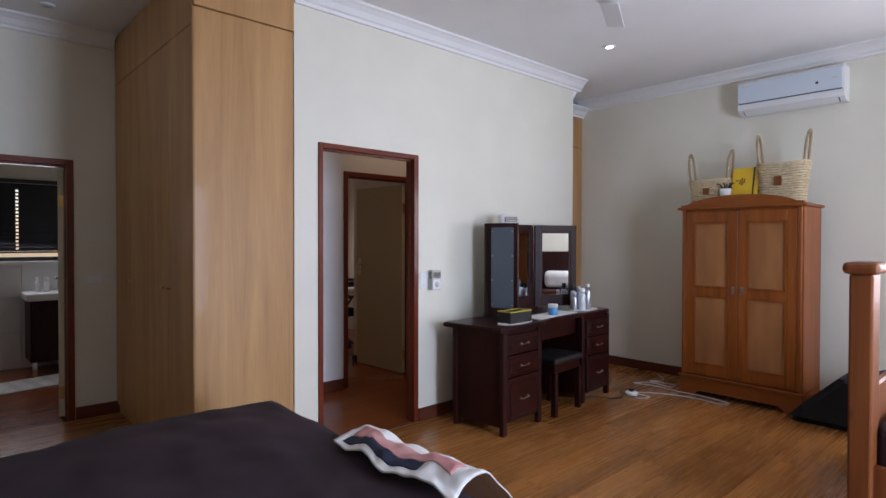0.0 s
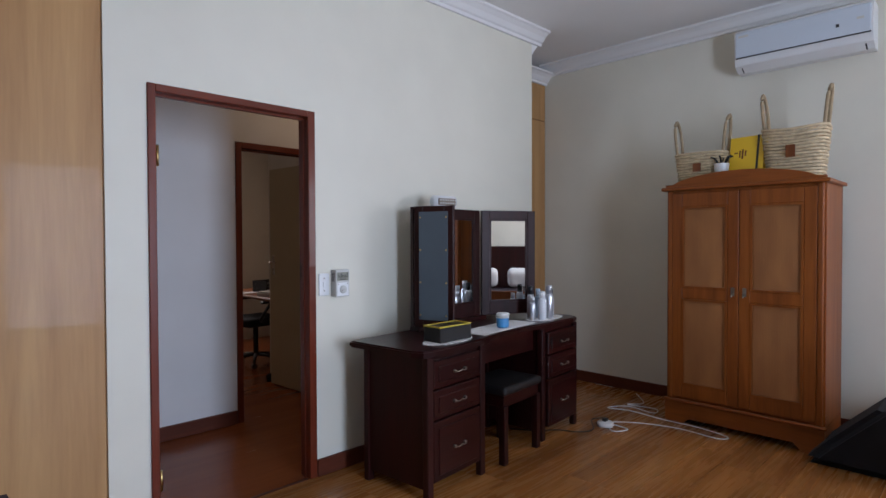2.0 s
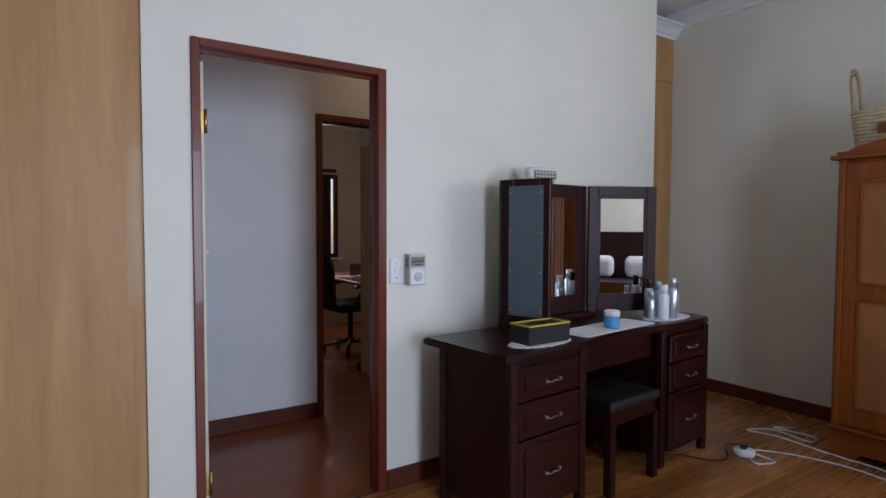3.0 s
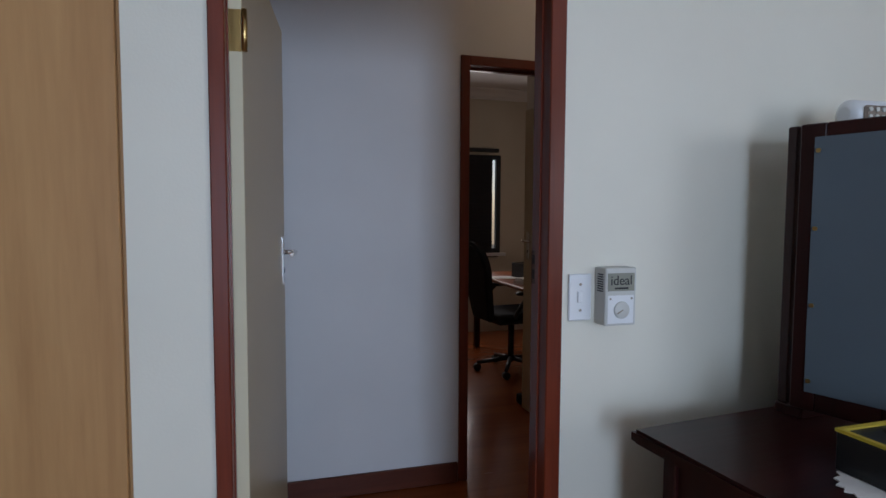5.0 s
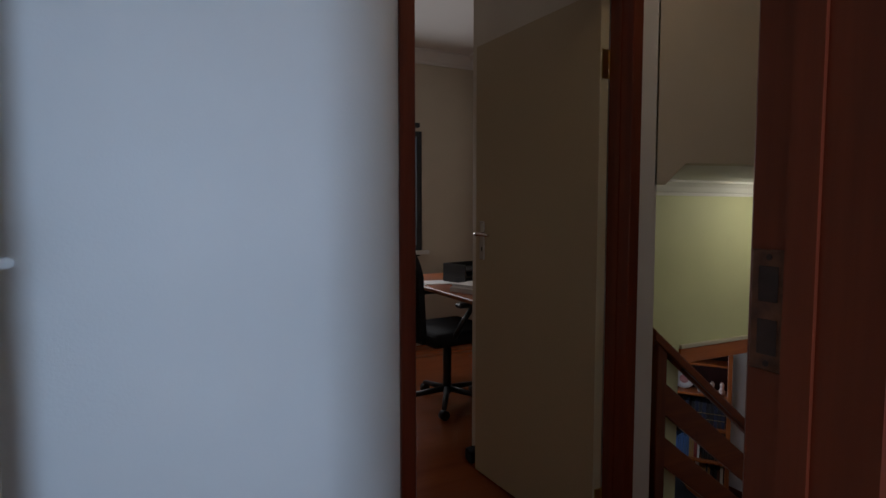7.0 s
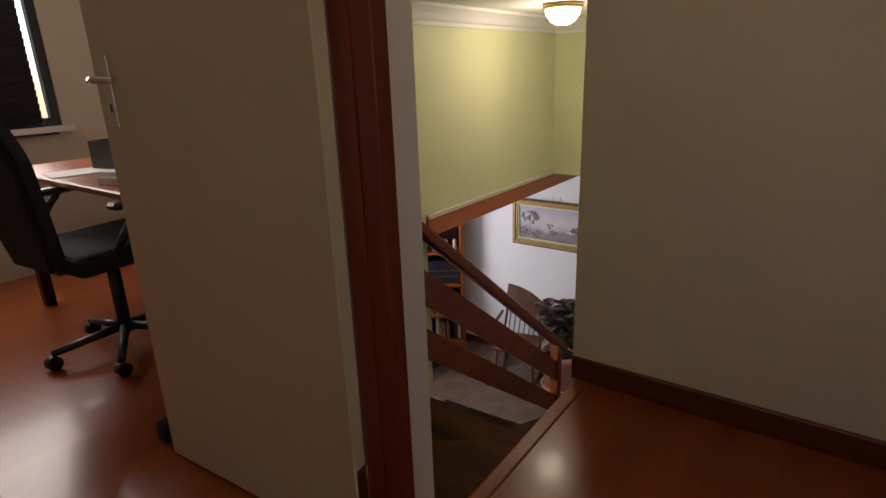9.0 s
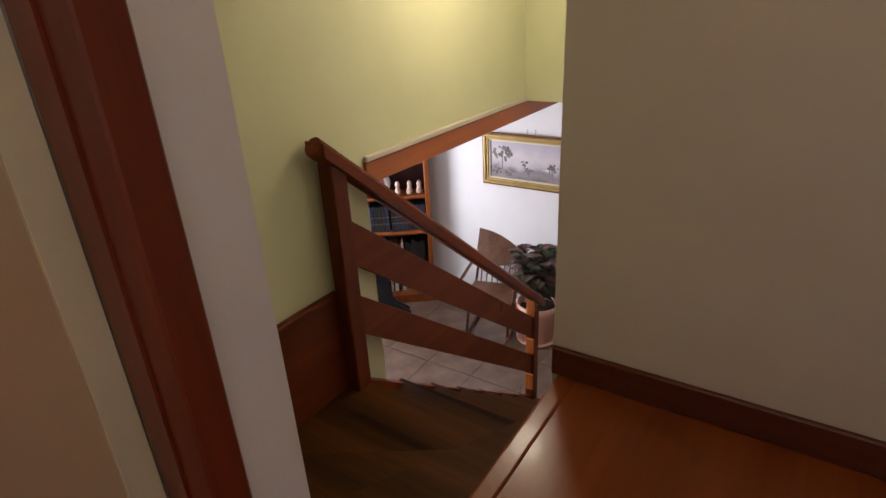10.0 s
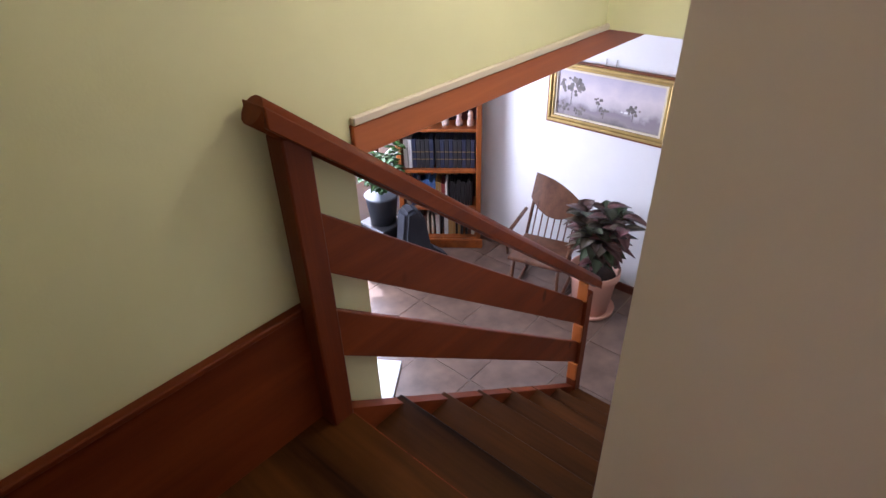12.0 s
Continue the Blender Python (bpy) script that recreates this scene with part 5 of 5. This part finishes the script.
for (cy, cz, r, nb) in ((0.80, 0.31, 0.085, 44), (0.29, 0.215, 0.045, 24), (0.57, 0.235, 0.03, 14), (0.86, 0.15, 0.05, 20), (0.72, 0.135, 0.045, 18), (0.52, 0.17, 0.035, 14)):
    bm = boxes((-0.0155, cy - 0.003, max(0.09, cz - r * 1.7), -0.014, cy + 0.003, cz))
    for i in range(nb):
        a, q = rnd.random() * 6.28, math.sqrt(rnd.random()) * r
        s_ = 0.006 + r * 0.16 * rnd.random()
        y_, z_ = cy + q * math.cos(a) * 1.2, cz + q * math.sin(a) * 0.8
        bm = merge(bm, prism([(y_ + s_ * math.cos(t * 1.047), z_ + s_ * math.sin(t * 1.047)) for t in range(6)], "x", -0.0155 - 0.00002 * i, -0.014))
    part("painted_tree", bm, TREEP, pt)
part("painted_house", boxes((-0.0152, 0.31, 0.185, -0.014, 0.36, 0.197), (-0.0152, 0.37, 0.187, -0.014, 0.385, 0.196)), WHITEC, pt, "pale painted houses")
part("wire", tube([(-0.01, 0.47, PH), (-0.005, 0.47, PH + 0.05)], 0.003, 5), PEWTER, pt)
part("wire", tube([(-0.01, 0.55, PH), (-0.005, 0.55, PH + 0.05)], 0.003, 5), PEWTER, pt)

# rocking chair
CHW = wood("brown_chair_wood", (0.07, 0.028, 0.014), (0.16, 0.07, 0.035), 0.3, "z", 0.9, False, 0.3)
rk = thing("rocking_chair", pose(5.78, 3.06, LOW, 0, 0, -76) @ Matrix.Scale(0.92, 4), "brown wooden rocking chair with curved backboard", "rocking chair")
rkseat = boxes((-0.25, -0.24, 0.40, 0.25, 0.22, 0.435), bev=0.012, seg=2)
part("seat", rkseat, CHW, rk)
lean = pose(0, 0.20, 0.40, -33)
bm = bmesh.new()
n = 14
cols = [[bm.verts.new(((i / n - 0.5) * 0.54, -0.03 * math.cos((i / n - 0.5) * math.pi) + t, z)) for t, z in ((0, 0.22 + 0.16 * (2 * i / n - 1) ** 2), (0, 0.72 - 0.04 * (2 * i / n - 1) ** 2), (0.02, 0.72 - 0.04 * (2 * i / n - 1) ** 2), (0.02, 0.22 + 0.16 * (2 * i / n - 1) ** 2))] for i in range(n + 1)]
for a, b in zip(cols, cols[1:]):
    for j in range(4):
        bm.faces.new((a[j], b[j], b[(j + 1) % 4], a[(j + 1) % 4]))
bm.faces.new(cols[0]), bm.faces.new(cols[-1][::-1])
bmesh.ops.recalc_face_normals(bm, faces=bm.faces)
part("backboard", moved(bm, lean), CHW, rk, "curved dark back panel")
for s_ in (-1, 1):
    part("back_post", moved(tube([(s_ * 0.235, 0.015, -0.02), (s_ * 0.245, 0.015, 0.68)], 0.015), lean), CHW, rk)
    part("arm", merge(tube([(s_ * 0.27, 0.28, 0.66), (s_ * 0.28, -0.20, 0.63)], 0.018), tube([(s_ * 0.27, -0.18, 0.43), (s_ * 0.28, -0.19, 0.63)], 0.013)), CHW, rk)
    part("rocker", tube(arc([(s_ * 0.22, -0.48, 0.10), (s_ * 0.22, -0.2, 0.03), (s_ * 0.22, 0.1, 0.02), (s_ * 0.22, 0.4, 0.07), (s_ * 0.22, 0.55, 0.14)], 20), 0.018), CHW, rk)
    part("leg", tube([(s_ * 0.2, -0.19, 0.41), (s_ * 0.22, -0.22, 0.035)], 0.016), CHW, rk)
    part("leg", tube([(s_ * 0.2, 0.18, 0.41), (s_ * 0.22, 0.24, 0.04)], 0.016), CHW, rk)
for i in range(7):
    part("spindle", moved(tube([((i - 3) * 0.06, 0.005, 0.0), ((i - 3) * 0.062, -0.015, 0.36)], 0.007, 6), lean), CHW, rk)

# potted plant
pp = thing("potted_plant", pose(5.82, 2.60, LOW), "leafy green and purple plant in a terracotta pot", "potted plant")
part("saucer", lathe([(0.15, 0), (0.19, 0.012), (0.195, 0.035), (0.18, 0.035), (0.16, 0.015)], 32), TERRA, pp)
part("pot", lathe([(0.145, 0.016), (0.175, 0.30), (0.20, 0.34), (0.20, 0.40), (0.185, 0.40), (0.165, 0.33), (0.15, 0.30)], 32), TERRA, pp)
part("soil", lathe([(0.001, 0.33), (0.166, 0.33), (0.166, 0.34), (0.001, 0.35)], 24), SOIL, pp)


def leafy(name, tone1, tone2):
    m, nt, b = nodes_of(name)
    g = nt.nodes.new("ShaderNodeNewGeometry")
    nt.links.new(ramp(nt, g.outputs["Random Per Island"], [(0.0, tone1), (0.55, tone2), (1.0, shade(tone1, 1.6))]), b.inputs["Base Color"])
    b.inputs["Roughness"].default_value = 0.35
    return m


LEAF = leafy("purple_green_leaf", (0.06, 0.095, 0.045), (0.25, 0.10, 0.10))
LEAF2 = leafy("green_leaf", (0.03, 0.09, 0.02), (0.06, 0.14, 0.03))


def leaf_into(bm, base, direction, length, width, curl):
    d = direction.normalized()
    side = d.cross(Vector((0, 0, 1))).normalized()
    up = side.cross(d)
    rows = []
    for i in range(6):
        t = i / 5
        w = width * math.sin(math.pi * (0.08 + 0.9 * t)) ** 0.8 * (1.1 - 0.5 * t)
        c = base + d * length * t + up * (-curl * t * t * length)
        rows.append((bm.verts.new(c - side * w + up * 0.18 * w), bm.verts.new(c), bm.verts.new(c + side * w + up * 0.18 * w)))
    for a, b in zip(rows, rows[1:]):
        for k in (0, 1):
            bm.faces.new((a[k], a[k + 1], b[k + 1], b[k])).smooth = True


def foliage(parent, origin, stems, height, spread_r, leaf_len, mat_leaf, seed):
    r = random.Random(seed)
    bm = bmesh.new()
    for s in range(stems):
        a = 2 * math.pi * s / stems + r.random()
        tip = Vector(origin) + Vector((spread_r * math.cos(a) * (0.3 + 0.7 * r.random()), spread_r * math.sin(a) * (0.3 + 0.7 * r.random()), height * (0.6 + 0.4 * r.random())))
        mid = (Vector(origin) + tip) / 2 + Vector((0, 0, height * 0.12))
        pts = arc([origin, mid, tip], 10)
        part("stem", tube(pts, 0.006, 5, 0.5), LEAF2, parent)
        for i, p in enumerate(pts[3:]):
            for q in range(2):
                b = r.random() * 6.28
                leaf_into(bm, Vector(p), Vector((math.cos(b), math.sin(b), 0.25 + 0.5 * r.random())), leaf_len * (0.7 + 0.5 * r.random()), leaf_len * 0.40, 0.3 + 0.6 * r.random())
    bmesh.ops.solidify(bm, geom=bm.faces[:], thickness=0.0015)
    lf = part("leaves", bm, mat_leaf, parent)
    return lf


foliage(pp, (0, 0, 0.34), 12, 0.62, 0.22, 0.15, LEAF, 3)
p2 = thing("window_plant", pose(5.20, 4.35, LOW), "bushy green plant in a dark pot on a stand", "potted plant")
part("stand", boxes((-0.16, -0.16, 0, 0.16, 0.16, 0.48), bev=0.01), BLACKP, p2)
part("pot", lathe([(0.11, 0.48), (0.14, 0.72), (0.15, 0.74), (0.13, 0.74)], 24), BLIND, p2)
foliage(p2, (0, 0, 0.72), 9, 0.42, 0.28, 0.10, LEAF2, 8)
bag = thing("guitar_case", pose(5.28, 4.02, LOW, 0, 0, -20), "dark grey padded bag leaning by the bookcase", "bag")
bm = prism([(-0.22, 0.0), (0.26, 0.0), (0.30, 0.12), (0.10, 0.30), (0.05, 0.62), (-0.02, 0.72), (-0.13, 0.70), (-0.17, 0.40)], "y", -0.09, 0.09)
bmesh.ops.bevel(bm, geom=bm.edges[:], offset=0.03, segments=3, affect="EDGES")
part("shell", bm, fabric("dark_grey_nylon", (0.016, 0.018, 0.024), (0.026, 0.028, 0.036)), bag)
# Thin white panel in place of a patch of sunlight on the tiles.
mt = thing("floor_sun_patch", pose(4.12, 3.42, LOW, 0, 0, 35), "flat white panel standing for a sunlight patch on the tiled floor", "board")
part("panel", boxes((-0.34, -0.20, 0, 0.16, 0.16, 0.02), bev=0.003), WPLASTIC, mt)

# ---- floor planks and tiles ----
plank_bm = mesh_of("plank", boxes((0, 0, -0.011, 1, 0.1885, 0.0), bev=0.0), LAMINATE)
deck = tagged(thing("floor", pose(0, 0, 0), "brown laminate plank floor of the bedroom", "floor", kind="structure"))
rnd = random.Random(2)


def lay(x_lo, x_hi, y_lo, y_hi):
    y = y_lo
    while y < y_hi - 0.02:
        w = min(0.19, y_hi - y)
        x = x_lo - rnd.random() * 1.1
        while x < x_hi:
            a, b = max(x, x_lo), min(x + 1.25, x_hi)
            if b - a > 0.03:
                o = new("plank", plank_bm)
                o.parent, o.location, o.scale = deck, (a, y, 0), (b - a - 0.0012, w / 0.19, 1)
            x += 1.25
        y += 0.19


lay(-4.3, AX, -5.2, 0.0)
lay(-4.3, -0.75, 0.0, 1.85)
lay(2.98, AX, 0.0, 0.5)
structure("threshold", boxes((0.046, -0.0, -0.01, 0.834, 0.02, 0.004), bev=0.002), SKIRT_X, "dark wooden threshold strip", "threshold")
lowfloor = tagged(thing("floor_lower", pose(0, 0, LOW), "brown stone tile floor of the lower room", "floor", kind="structure"))
tm_ = mesh_of("tile", boxes((0.003, 0.003, -0.006, 0.447, 0.447, 0.0)), TILE)
for i in range(7):
    for j in range(12):
        o = new("tile", tm_)
        o.parent, o.location = lowfloor, (3.2 + i * 0.45, -0.3 + j * 0.45, 0)
